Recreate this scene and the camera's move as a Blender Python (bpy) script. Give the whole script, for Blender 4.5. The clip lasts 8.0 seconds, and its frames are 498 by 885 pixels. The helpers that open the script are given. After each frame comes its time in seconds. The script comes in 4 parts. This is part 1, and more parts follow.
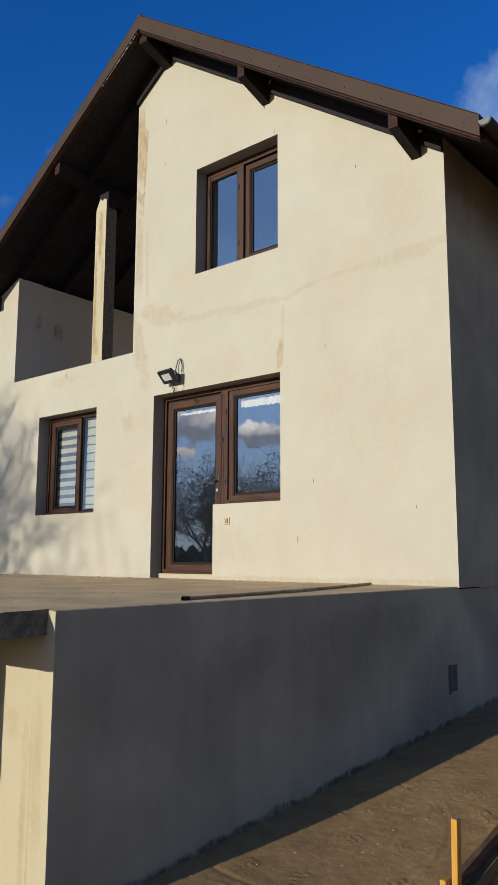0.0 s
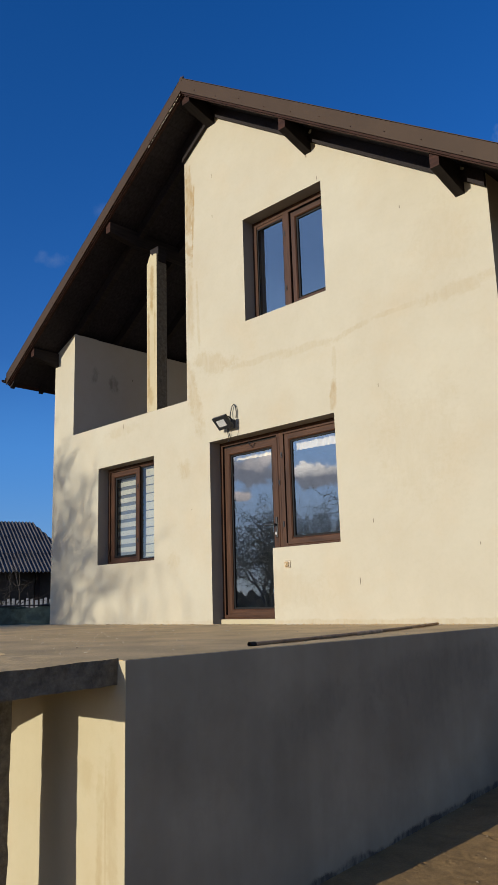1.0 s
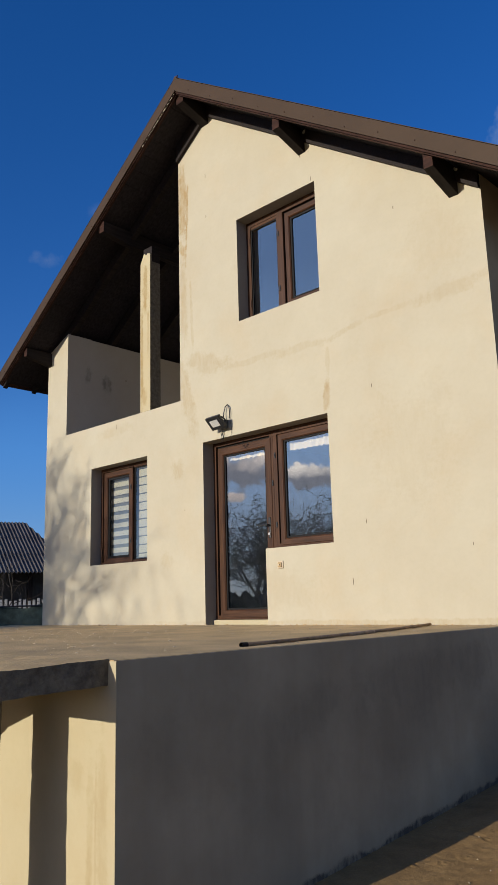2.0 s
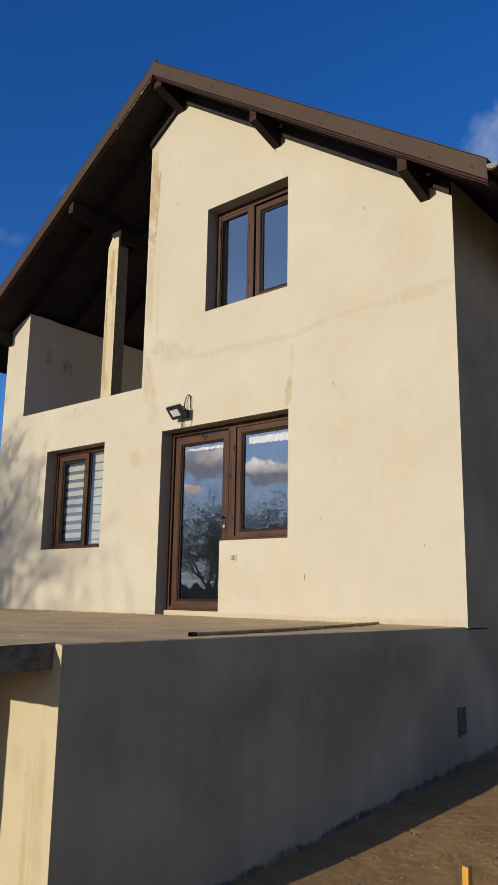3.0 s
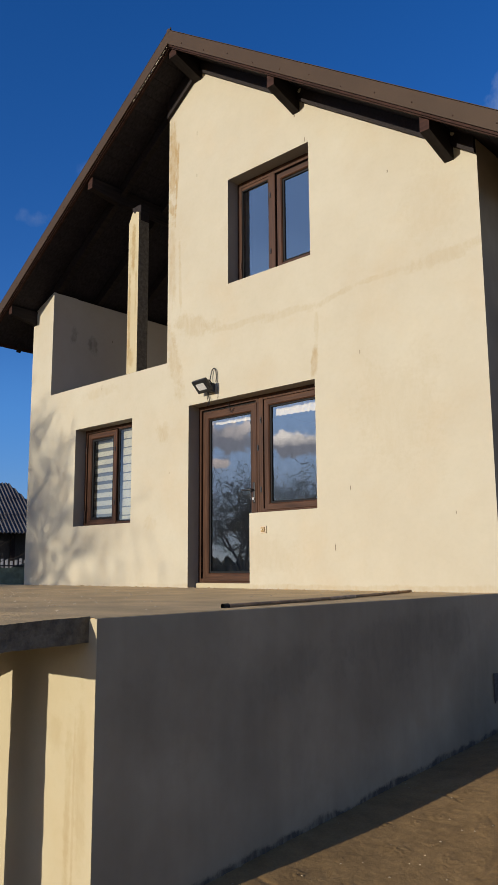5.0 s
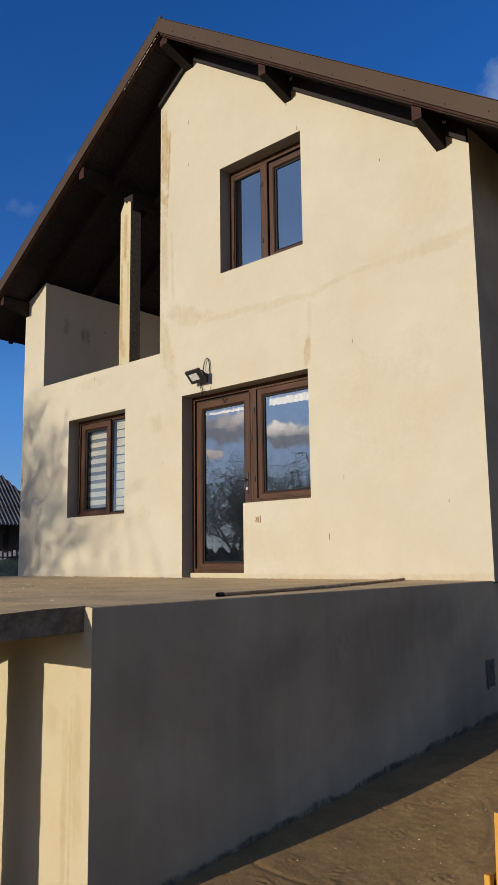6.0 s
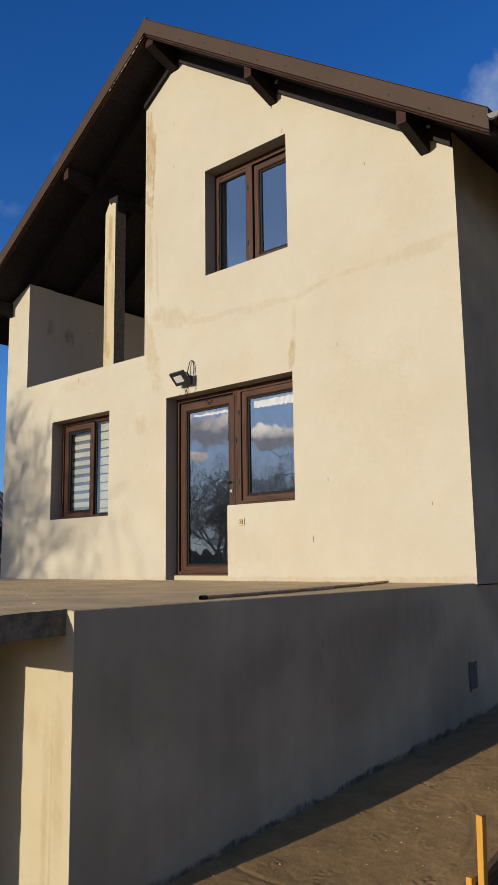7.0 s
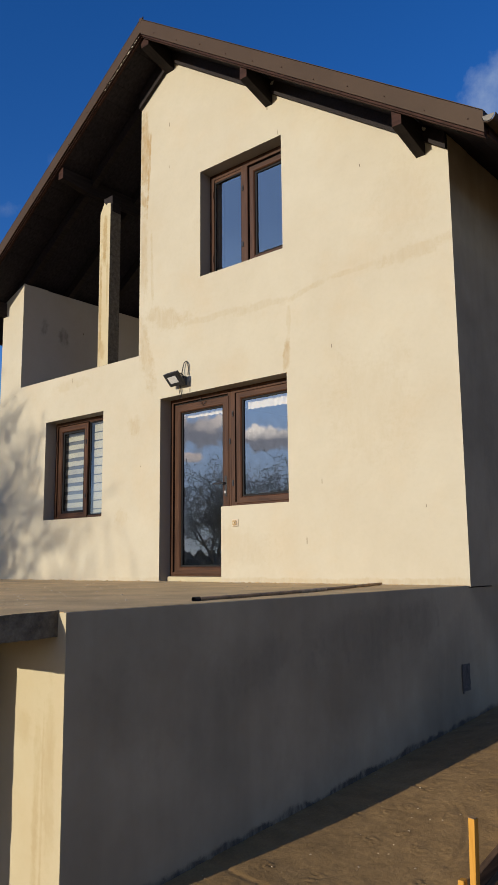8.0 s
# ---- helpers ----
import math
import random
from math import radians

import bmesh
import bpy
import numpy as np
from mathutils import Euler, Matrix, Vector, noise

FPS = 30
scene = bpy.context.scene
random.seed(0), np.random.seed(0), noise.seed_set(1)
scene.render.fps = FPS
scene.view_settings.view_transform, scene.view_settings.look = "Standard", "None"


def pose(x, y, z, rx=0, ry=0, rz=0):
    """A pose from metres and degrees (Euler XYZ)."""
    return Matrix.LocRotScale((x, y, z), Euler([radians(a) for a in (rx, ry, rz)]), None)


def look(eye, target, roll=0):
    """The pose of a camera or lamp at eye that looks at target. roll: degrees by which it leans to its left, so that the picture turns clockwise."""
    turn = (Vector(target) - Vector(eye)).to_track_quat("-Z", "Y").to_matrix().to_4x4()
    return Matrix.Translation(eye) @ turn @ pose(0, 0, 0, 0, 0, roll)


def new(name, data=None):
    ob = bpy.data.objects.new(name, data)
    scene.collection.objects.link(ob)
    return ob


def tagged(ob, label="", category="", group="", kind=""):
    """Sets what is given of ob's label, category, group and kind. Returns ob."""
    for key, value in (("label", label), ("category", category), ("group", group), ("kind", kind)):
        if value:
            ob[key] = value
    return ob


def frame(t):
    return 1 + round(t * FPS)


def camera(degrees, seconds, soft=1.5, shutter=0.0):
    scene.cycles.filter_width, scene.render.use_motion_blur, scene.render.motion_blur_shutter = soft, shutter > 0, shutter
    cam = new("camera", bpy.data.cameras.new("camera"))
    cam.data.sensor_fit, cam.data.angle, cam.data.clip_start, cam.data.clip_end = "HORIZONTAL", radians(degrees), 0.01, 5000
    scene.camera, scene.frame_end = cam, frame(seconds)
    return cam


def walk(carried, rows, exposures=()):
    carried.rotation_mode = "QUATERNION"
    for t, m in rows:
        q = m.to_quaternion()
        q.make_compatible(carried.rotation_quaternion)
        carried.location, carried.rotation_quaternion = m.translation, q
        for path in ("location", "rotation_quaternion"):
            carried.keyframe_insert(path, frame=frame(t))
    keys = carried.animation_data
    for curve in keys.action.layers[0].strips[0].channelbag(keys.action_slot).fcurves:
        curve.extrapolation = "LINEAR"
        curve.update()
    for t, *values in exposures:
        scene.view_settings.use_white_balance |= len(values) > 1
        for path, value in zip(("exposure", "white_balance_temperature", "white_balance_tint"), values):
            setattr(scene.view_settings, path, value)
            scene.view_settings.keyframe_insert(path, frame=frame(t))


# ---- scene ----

# World: the house front is the plane y = 0 with its right-hand corner at x = 0; the terrace top is z = 0.
cam = camera(35.8, 8.0, soft=0.7)
# seconds, eye x, y, z, yaw to the left of +y, pitch, roll
PATH = [
    (0.0, 2.901, -6.159, 0.242, 40.27, 8.49, 0.19),
    (0.1, 2.903, -6.168, 0.243, 41.96, 9.57, -0.50),
    (0.2, 2.907, -6.173, 0.245, 43.10, 10.30, -0.95),
    (0.3, 2.908, -6.176, 0.245, 43.27, 10.60, -1.08),
    (0.5, 2.906, -6.189, 0.239, 43.55, 11.23, -1.22),
    (1.0, 2.905, -6.201, 0.244, 44.29, 11.70, -1.64),
    (1.2, 2.905, -6.204, 0.243, 44.41, 11.87, -1.64),
    (2.3, 2.898, -6.176, 0.241, 42.97, 11.52, -1.59),
    (2.5, 2.886, -6.175, 0.241, 41.50, 11.34, -1.66),
    (3.0, 2.885, -6.173, 0.226, 40.73, 11.29, 0.97),
    (3.5, 2.882, -6.165, 0.222, 41.19, 11.02, 3.12),
    (4.0, 2.884, -6.166, 0.224, 41.43, 10.87, 3.43),
    (4.5, 2.884, -6.166, 0.222, 41.59, 10.76, 3.11),
    (4.7, 2.868, -6.155, 0.221, 41.89, 10.34, 0.92),
    (5.8, 2.883, -6.166, 0.216, 43.48, 8.52, -1.04),
    (6.0, 2.875, -6.164, 0.211, 42.29, 8.58, -0.75),
    (6.5, 2.881, -6.157, 0.214, 40.82, 8.55, -0.82),
    (7.0, 2.874, -6.155, 0.214, 41.15, 8.73, -0.74),
    (7.5, 2.877, -6.154, 0.215, 41.47, 8.88, -0.62),
    (8.0, 2.871, -6.146, 0.217, 40.73, 8.80, -0.55),
]


def aim(x, y, z, yaw, pitch, roll):
    a, b = radians(yaw), radians(pitch)
    way = Vector((-math.sin(a) * math.cos(b), math.cos(a) * math.cos(b), math.sin(b)))
    return look((x, y, z), Vector((x, y, z)) + way, roll)


# seconds, stops, kelvin, tint: the clip begins a little cooler
LIGHTING = [(0.0, 0.0, 5830, 7), (1.2, 0.0, 6150, 8), (2.3, 0.0, 6280, 9.5), (4.7, 0.0, 6300, 10), (5.8, 0.0, 6380, 10), (8.0, 0.0, 6380, 10)]
walk(cam, [(r[0], aim(*r[1:])) for r in PATH], LIGHTING)

# ---------------------------------------------------------------- sky and sun
SUN_WAY = Vector((-0.150, -1.0, 0.21)).normalized()  # from the place towards the sun
SUN_EL = math.asin(SUN_WAY.z)
world = bpy.data.worlds.new("sky")
scene.world = world
world.use_nodes = True
wn, wl = world.node_tree.nodes, world.node_tree.links
wn.clear()
w_out, w_bg = wn.new("ShaderNodeOutputWorld"), wn.new("ShaderNodeBackground")
sky = wn.new("ShaderNodeTexSky")
sky.sky_type, sky.sun_disc = "NISHITA", False
sky.sun_elevation, sky.sun_rotation = SUN_EL, math.atan2(SUN_WAY.x, SUN_WAY.y)
sky.altitude, sky.air_density, sky.dust_density, sky.ozone_density = 200, 1.1, 0.6, 3.5
w_hue = wn.new("ShaderNodeHueSaturation")
w_hue.inputs["Saturation"].default_value = 1.25
wl.new(sky.outputs["Color"], w_hue.inputs["Color"])
w_tint = wn.new("ShaderNodeMixRGB")
w_tint.blend_type = "MULTIPLY"
w_tint.inputs["Fac"].default_value = 1.0
w_tint.inputs["Color2"].default_value = (1.04, 1.0, 1.46, 1)
wl.new(w_hue.outputs["Color"], w_tint.inputs["Color1"])
w_co = wn.new("ShaderNodeTexCoord")


def w_calc(op, a, b=0.0, clamp=False):
    x = wn.new("ShaderNodeMath")
    x.operation, x.use_clamp = op, clamp
    for i, v in enumerate((a, b)):
        if isinstance(v, (int, float)):
            x.inputs[i].default_value = v
        else:
            wl.new(v, x.inputs[i])
    return x.outputs[0]


def cloud(under, azimuth, height, half_w, half_h, dense, ragged=1.5, lit=(7.5, 6.9, 6.2), shade=(1.9, 2.0, 2.35), grain=9.0, crisp=2.2, steep=0.55, lift=0.35):
    """A ragged cumulus or a soft wash of colour about a direction (degrees from +y to the right, and up), lit at its
    top and grey at its base.
    """
    w_noise = wn.new("ShaderNodeTexNoise")
    w_noise.inputs["Scale"].default_value, w_noise.inputs["Detail"].default_value, w_noise.inputs["Roughness"].default_value = grain, 8.0, 0.6
    wl.new(w_co.outputs["Generated"], w_noise.inputs["Vector"])
    az, el = radians(azimuth), radians(height)
    mid = Vector((math.sin(az) * math.cos(el), math.cos(az) * math.cos(el), math.sin(el)))
    right = Vector((math.cos(az), -math.sin(az), 0))
    up = right.cross(mid)
    dots = []
    for axis in (right, up, mid):
        d = wn.new("ShaderNodeVectorMath")
        d.operation = "DOT_PRODUCT"
        d.inputs[1].default_value = axis
        wl.new(w_co.outputs["Generated"], d.inputs[0])
        dots.append(d.outputs["Value"])
    u = w_calc("DIVIDE", dots[0], math.sin(radians(half_w)))
    v = w_calc("DIVIDE", dots[1], math.sin(radians(half_h)))
    r = w_calc("SQRT", w_calc("ADD", w_calc("MULTIPLY", u, u), w_calc("MULTIPLY", v, v)))
    puff = w_calc("MULTIPLY", w_calc("SUBTRACT", w_noise.outputs["Fac"], 0.5), 2 * ragged)
    f = w_calc("MULTIPLY", w_calc("ADD", w_calc("SUBTRACT", 1.0, r), puff), crisp, True)
    f = w_calc("MULTIPLY", w_calc("MULTIPLY", f, dense), w_calc("GREATER_THAN", dots[2], 0.0))
    tone = w_calc("ADD", w_calc("MULTIPLY", v, steep), w_calc("ADD", w_calc("MULTIPLY", puff, 0.8), lift), True)
    c = wn.new("ShaderNodeMixRGB")
    c.inputs["Color1"].default_value, c.inputs["Color2"].default_value = (*shade, 1), (*lit, 1)
    wl.new(tone, c.inputs["Fac"])
    m = wn.new("ShaderNodeMixRGB")
    wl.new(f, m.inputs["Fac"])
    wl.new(under, m.inputs["Color1"])
    wl.new(c.outputs["Color"], m.inputs["Color2"])
    return m.outputs["Color"]


w_col = w_tint.outputs["Color"]
# blue wash over the low left-hand sky
w_col = cloud(w_col, -66.0, 3.0, 60.0, 15.0, 0.42, 0.1, (0.75, 2.9, 7.2), (1.1, 3.2, 7.2))
# unseen blue patch added to brighten the reflection in the upper window
w_col = cloud(w_col, -139.0, 26.0, 10.0, 11.0, 0.85, 0.1, (3.8, 6.8, 13.2), (3.5, 6.3, 12.2))
w_col = cloud(w_col, -13.4, 26.2, 10.8, 8.7, 0.68, 0.75, (5.1, 5.9, 6.7), (3.2, 3.9, 4.9), 10.0, 1.7)
w_col = cloud(w_col, -59.2, 24.6, 1.2, 0.6, 0.13, 1.4, (4.2, 4.7, 5.4), (2.6, 3.2, 4.2), 40.0, 1.2)
w_col = cloud(w_col, -55.6, 28.2, 0.7, 0.8, 0.09, 1.4, (4.2, 4.7, 5.4), (2.6, 3.2, 4.2), 40.0, 1.2)
# added broken cover behind the camera and over the yard, not in direct view
w_col = cloud(w_col, -155.0, 30.0, 60.0, 22.0, 0.42, 0.35, (3.4, 4.8, 7.4), (3.0, 4.2, 6.8))
# haze and clouds mirrored in the door panes
w_col = cloud(w_col, -140.0, 8.0, 13.0, 17.0, 0.95, 0.15, (6.2, 9.6, 15.5), (6.2, 6.9, 7.4), 9.0, 2.2, 1.3, 0.62)
w_col = cloud(w_col, -135.0, 9.6, 3.2, 1.5, 1.0, 1.3, (19.0, 16.5, 15.0), (4.8, 5.0, 6.0), 42.0, 3.2, 0.9, 0.05)
w_col = cloud(w_col, -141.0, 9.05, 3.0, 1.25, 1.0, 1.3, (24.0, 21.5, 19.0), (5.0, 5.2, 6.2), 42.0, 3.4, 1.4, 0.05)
w_col = cloud(w_col, -134.4, 7.7, 1.7, 0.42, 1.0, 0.8, (17.0, 14.0, 12.5), (9.0, 8.2, 8.2), 50.0, 3.0)
# unseen grey patch added to dim the lower window's reflection
w_col = cloud(w_col, -122.0, 13.0, 10.0, 10.0, 0.92, 0.3, (2.0, 2.1, 2.2), (1.3, 1.4, 1.5), 9.0, 2.2)
# unseen low cloud added behind the camera
w_col = cloud(w_col, 172.0, 16.0, 30.0, 7.0, 0.85)
# unseen warm patch added as fill light on the right-hand walls
w_col = cloud(w_col, 85.0, 24.0, 55.0, 18.0, 0.85, 0.9, (4.5, 4.35, 3.5), (2.05, 2.0, 1.7))
wl.new(w_col, w_bg.inputs["Color"])
wl.new(w_bg.outputs["Background"], w_out.inputs["Surface"])
w_bg.inputs["Strength"].default_value = 0.10

sun = new("sun", bpy.data.lights.new("sun", "SUN"))
sun.data.energy, sun.data.angle, sun.data.color = 4.4, radians(0.45), (1.0, 0.88, 0.71)
sun.matrix_world = look(SUN_WAY * 60, (0, 0, 0))
scene.view_settings.exposure = 0.0


# ---------------------------------------------------------------- materials
def shader(name, rough=0.8, metal=0.0):
    m = bpy.data.materials.new(name)
    m.use_nodes = True
    n, k = m.node_tree.nodes, m.node_tree.links
    b = n["Principled BSDF"]
    b.inputs["Roughness"].default_value, b.inputs["Metallic"].default_value = rough, metal
    co = n.new("ShaderNodeTexCoord")
    return m, n, k, b, co.outputs["Object"]


def rgb(c):
    return (c[0], c[1], c[2], 1.0)


def noise_of(n, k, co, scale, detail=4.0, rough=0.55, stretch=None):
    if stretch:
        mp = n.new("ShaderNodeMapping")
        mp.inputs["Scale"].default_value = stretch
        k.new(co, mp.inputs["Vector"])
        co = mp.outputs["Vector"]
    t = n.new("ShaderNodeTexNoise")
    t.inputs["Scale"].default_value, t.inputs["Detail"].default_value, t.inputs["Roughness"].default_value = scale, detail, rough
    k.new(co, t.inputs["Vector"])
    return t.outputs["Fac"]


def ramp(n, k, fac, stops):
    r = n.new("ShaderNodeValToRGB")
    e = r.color_ramp.elements
    while len(e) < len(stops):
        e.new(0.5)
    for i, (p, c) in enumerate(stops):
        e[i].position, e[i].color = p, rgb(c) if len(c) == 3 else c
    k.new(fac, r.inputs["Fac"])
    return r.outputs["Color"]


def mixed(n, k, fac, a, b, mode="MIX"):
    x = n.new("ShaderNodeMixRGB")
    x.blend_type = mode
    for socket, v in (("Fac", fac), ("Color1", a), ("Color2", b)):
        if isinstance(v, (int, float)):
            x.inputs[socket].default_value = v
        elif isinstance(v, tuple):
            x.inputs[socket].default_value = rgb(v)
        else:
            k.new(v, x.inputs[socket])
    return x.outputs["Color"]


def calc(n, k, op, a, b=0.0, clamp=False):
    x = n.new("ShaderNodeMath")
    x.operation, x.use_clamp = op, clamp
    for i, v in enumerate((a, b)):
        if isinstance(v, (int, float)):
            x.inputs[i].default_value = v
        else:
            k.new(v, x.inputs[i])
    return x.outputs[0]


def bumped(n, k, b, height, strength, dist):
    u = n.new("ShaderNodeBump")
    u.inputs["Strength"].default_value, u.inputs["Distance"].default_value = strength, dist
    k.new(height, u.inputs["Height"])
    k.new(u.outputs["Normal"], b.inputs["Normal"])


def plain(name, colour, rough=0.6, metal=0.0, vary=0.15, scale=6.0, bump=0.15, dist=0.003, grain=90.0):
    """One colour with two scales of variation and a fine relief."""
    m, n, k, b, co = shader(name, rough, metal)
    big, fine = noise_of(n, k, co, scale), noise_of(n, k, co, grain, 3.0)
    dark, light = tuple(c * (1 - vary) for c in colour), tuple(min(1, c * (1 + vary)) for c in colour)
    col = ramp(n, k, big, [(0.3, dark), (0.7, light)])
    col = mixed(n, k, 0.35 * vary / 0.15, col, ramp(n, k, fine, [(0.35, (0.72, 0.72, 0.72)), (0.65, (1, 1, 1))]), "MULTIPLY")
    k.new(col, b.inputs["Base Color"])
    bumped(n, k, b, fine, bump, dist)
    return m


def plaster(name, base, warm, patches=(), across="X", sharp=(), mottle=0.0):
    """Trowelled plaster: cloudy tone, sweeping trowel marks, damp patches with ragged edges. patches: x, z, half width, half height, lean, strength."""
    m, n, k, b, co = shader(name, 0.92)
    cloud, mid, fine = noise_of(n, k, co, 0.9, 5.0), noise_of(n, k, co, 5.0, 5.0), noise_of(n, k, co, 160.0, 3.0)
    sweep = noise_of(n, k, co, 7.0, 4.0, 0.6, (0.6, 0.6, 1.6))
    col = ramp(n, k, cloud, [(0.3, tuple(c * f for c, f in zip(base, (0.95, 0.935, 0.91)))), (0.7, tuple(c * f for c, f in zip(base, (1.03, 1.045, 1.05))))])
    rosy = noise_of(n, k, co, 1.35, 6.0, 0.62)
    col = mixed(n, k, 1.0, col, ramp(n, k, rosy, [(0.50, (1, 1, 1)), (0.68, (1.0, 0.965, 0.925))]), "MULTIPLY")
    col = mixed(n, k, 0.28, col, ramp(n, k, noise_of(n, k, co, 22.0, 6.0, 0.65), [(0.35, (0.93, 0.92, 0.90)), (0.55, (1, 1, 1))]), "MULTIPLY")
    col = mixed(n, k, 0.5, col, ramp(n, k, mid, [(0.3, (0.93, 0.92, 0.90)), (0.68, (1, 1, 1))]), "MULTIPLY")
    if mottle:
        blot = noise_of(n, k, co, 1.1, 4.0, 0.5)
        run = noise_of(n, k, co, 2.2, 4.0, 0.6, (1.0, 2.5, 0.35))
        low = 1 - mottle
        col = mixed(n, k, 1.0, col, ramp(n, k, blot, [(0.35, (low, low, low)), (0.62, (1, 1, 1))]), "MULTIPLY")
        col = mixed(n, k, 0.25, col, ramp(n, k, run, [(0.35, (low, low, low)), (0.6, (1, 1, 1))]), "MULTIPLY")
    rag = noise_of(n, k, co, 5.5, 9.0, 0.72)
    wide = noise_of(n, k, co, 1.7, 3.0)
    brush = ramp(n, k, noise_of(n, k, co, 6.0, 8.0, 0.7, (2.2, 2.2, 0.8)), [(0.36, (0.35, 0.35, 0.35)), (0.60, (1.15, 1.15, 1.15))])
    sx = n.new("ShaderNodeSeparateXYZ")
    k.new(co, sx.inputs[0])
    total = None
    for px, pz, hw, hh, lean, much in patches:
        dx = calc(n, k, "SUBTRACT", sx.outputs[across], px)
        dz = calc(n, k, "SUBTRACT", sx.outputs["Z"], pz)
        c, s = math.cos(radians(lean)), math.sin(radians(lean))
        u = calc(n, k, "ADD", calc(n, k, "MULTIPLY", dx, c / hw), calc(n, k, "MULTIPLY", dz, s / hw))
        v = calc(n, k, "ADD", calc(n, k, "MULTIPLY", dz, c / hh), calc(n, k, "MULTIPLY", dx, -s / hh))
        v = calc(n, k, "ADD", v, calc(n, k, "MULTIPLY", calc(n, k, "SUBTRACT", wide, 0.5), 2.4))
        d = calc(n, k, "SQRT", calc(n, k, "ADD", calc(n, k, "MULTIPLY", u, u), calc(n, k, "MULTIPLY", v, v)))
        d = calc(n, k, "ADD", d, calc(n, k, "MULTIPLY", calc(n, k, "SUBTRACT", rag, 0.5), 2.6))
        f = calc(n, k, "MULTIPLY", calc(n, k, "SUBTRACT", 1.2, d), 1.2, True)
        edge = calc(n, k, "SUBTRACT", 1.0, calc(n, k, "MULTIPLY", calc(n, k, "ABSOLUTE", calc(n, k, "SUBTRACT", d, 0.7)), 3.0), True)
        f = calc(n, k, "MULTIPLY", f, calc(n, k, "ADD", 0.68, calc(n, k, "MULTIPLY", edge, 0.32)))
        f = calc(n, k, "MULTIPLY", f, calc(n, k, "MULTIPLY", calc(n, k, "MULTIPLY", brush, calc(n, k, "ADD", 0.3, mid)), much * 1.6), True)
        total = f if total is None else calc(n, k, "MAXIMUM", total, f)
    if total is not None:
        col = mixed(n, k, total, col, warm)
    for px, pz, hw, hh in ((a, b, c * 0.9, d * 0.72) for a, b, c, d in sharp):
        u = calc(n, k, "ABSOLUTE", calc(n, k, "DIVIDE", calc(n, k, "SUBTRACT", sx.outputs[across], px), hw))
        v = calc(n, k, "ABSOLUTE", calc(n, k, "DIVIDE", calc(n, k, "SUBTRACT", sx.outputs["Z"], pz), hh))
        d = calc(n, k, "ADD", calc(n, k, "MAXIMUM", u, v), calc(n, k, "MULTIPLY", calc(n, k, "SUBTRACT", fine, 0.5), 1.2))
        col = mixed(n, k, calc(n, k, "MULTIPLY", calc(n, k, "SUBTRACT", 1.2, d), 1.6, True), col, (0.10, 0.075, 0.05))
    k.new(col, b.inputs["Base Color"])
    height = calc(n, k, "ADD", calc(n, k, "MULTIPLY", fine, 0.25), calc(n, k, "ADD", sweep, calc(n, k, "MULTIPLY", mid, 0.5)))
    flake = ramp(n, k, noise_of(n, k, co, 30.0, 5.0, 0.6), [(0.64, (0, 0, 0)), (0.70, (1, 1, 1))])
    height = calc(n, k, "ADD", height, calc(n, k, "MULTIPLY", flake, 0.22))
    bumped(n, k, b, height, 0.15, 0.006)
    return m


def boards(name, dark, light, along, rough=0.7, sheen=0.12):
    """Stained timber, its grain drawn out along one axis."""
    m, n, k, b, co = shader(name, rough)
    b.inputs["Specular IOR Level"].default_value = sheen
    st = [9.0, 9.0, 9.0]
    st["xyz".index(along)] = 0.7
    g = noise_of(n, k, co, 4.0, 6.0, 0.6, tuple(st))
    w = noise_of(n, k, co, 1.3, 3.0)
    col = ramp(n, k, g, [(0.32, dark), (0.68, light)])
    col = mixed(n, k, 0.6, col, ramp(n, k, w, [(0.3, (0.6, 0.6, 0.6)), (0.7, (1, 1, 1))]), "MULTIPLY")
    k.new(col, b.inputs["Base Color"])
    bumped(n, k, b, g, 0.3, 0.004)
    return m


def glass_pane(name, tint=(0.93, 0.95, 0.95), gloss=0.0):
    """Clear glass: its outer face also mirrors a share of the light."""
    m = bpy.data.materials.new(name)
    m.use_nodes = True
    n, k = m.node_tree.nodes, m.node_tree.links
    n.clear()
    out = n.new("ShaderNodeOutputMaterial")
    see = n.new("ShaderNodeBsdfTransparent")
    see.inputs["Color"].default_value = rgb(tint)
    if not gloss:
        k.new(see.outputs[0], out.inputs["Surface"])
        return m
    mix, shine = n.new("ShaderNodeMixShader"), n.new("ShaderNodeBsdfGlossy")
    shine.inputs["Roughness"].default_value = 0.0
    shine.inputs["Color"].default_value = (0.97, 0.98, 1.0, 1)
    mix.inputs["Fac"].default_value = gloss
    k.new(see.outputs[0], mix.inputs[1])
    k.new(shine.outputs[0], mix.inputs[2])
    k.new(mix.outputs[0], out.inputs["Surface"])
    return m


def soil(name):
    m, n, k, b, co = shader(name, 0.95)
    a, c, f = noise_of(n, k, co, 0.7, 6.0, 0.6), noise_of(n, k, co, 6.0, 6.0, 0.62), noise_of(n, k, co, 60.0, 5.0, 0.65)
    col = ramp(n, k, a, [(0.3, (0.258, 0.158, 0.058)), (0.7, (0.365, 0.232, 0.090))])
    col = mixed(n, k, 0.8, col, ramp(n, k, c, [(0.3, (0.62, 0.60, 0.56)), (0.62, (1, 1, 1))]), "MULTIPLY")
    col = mixed(n, k, 0.4, col, ramp(n, k, f, [(0.3, (0.6, 0.58, 0.55)), (0.6, (1, 1, 1)), (0.8, (1.35, 1.3, 1.2))]), "MULTIPLY")
    k.new(col, b.inputs["Base Color"])
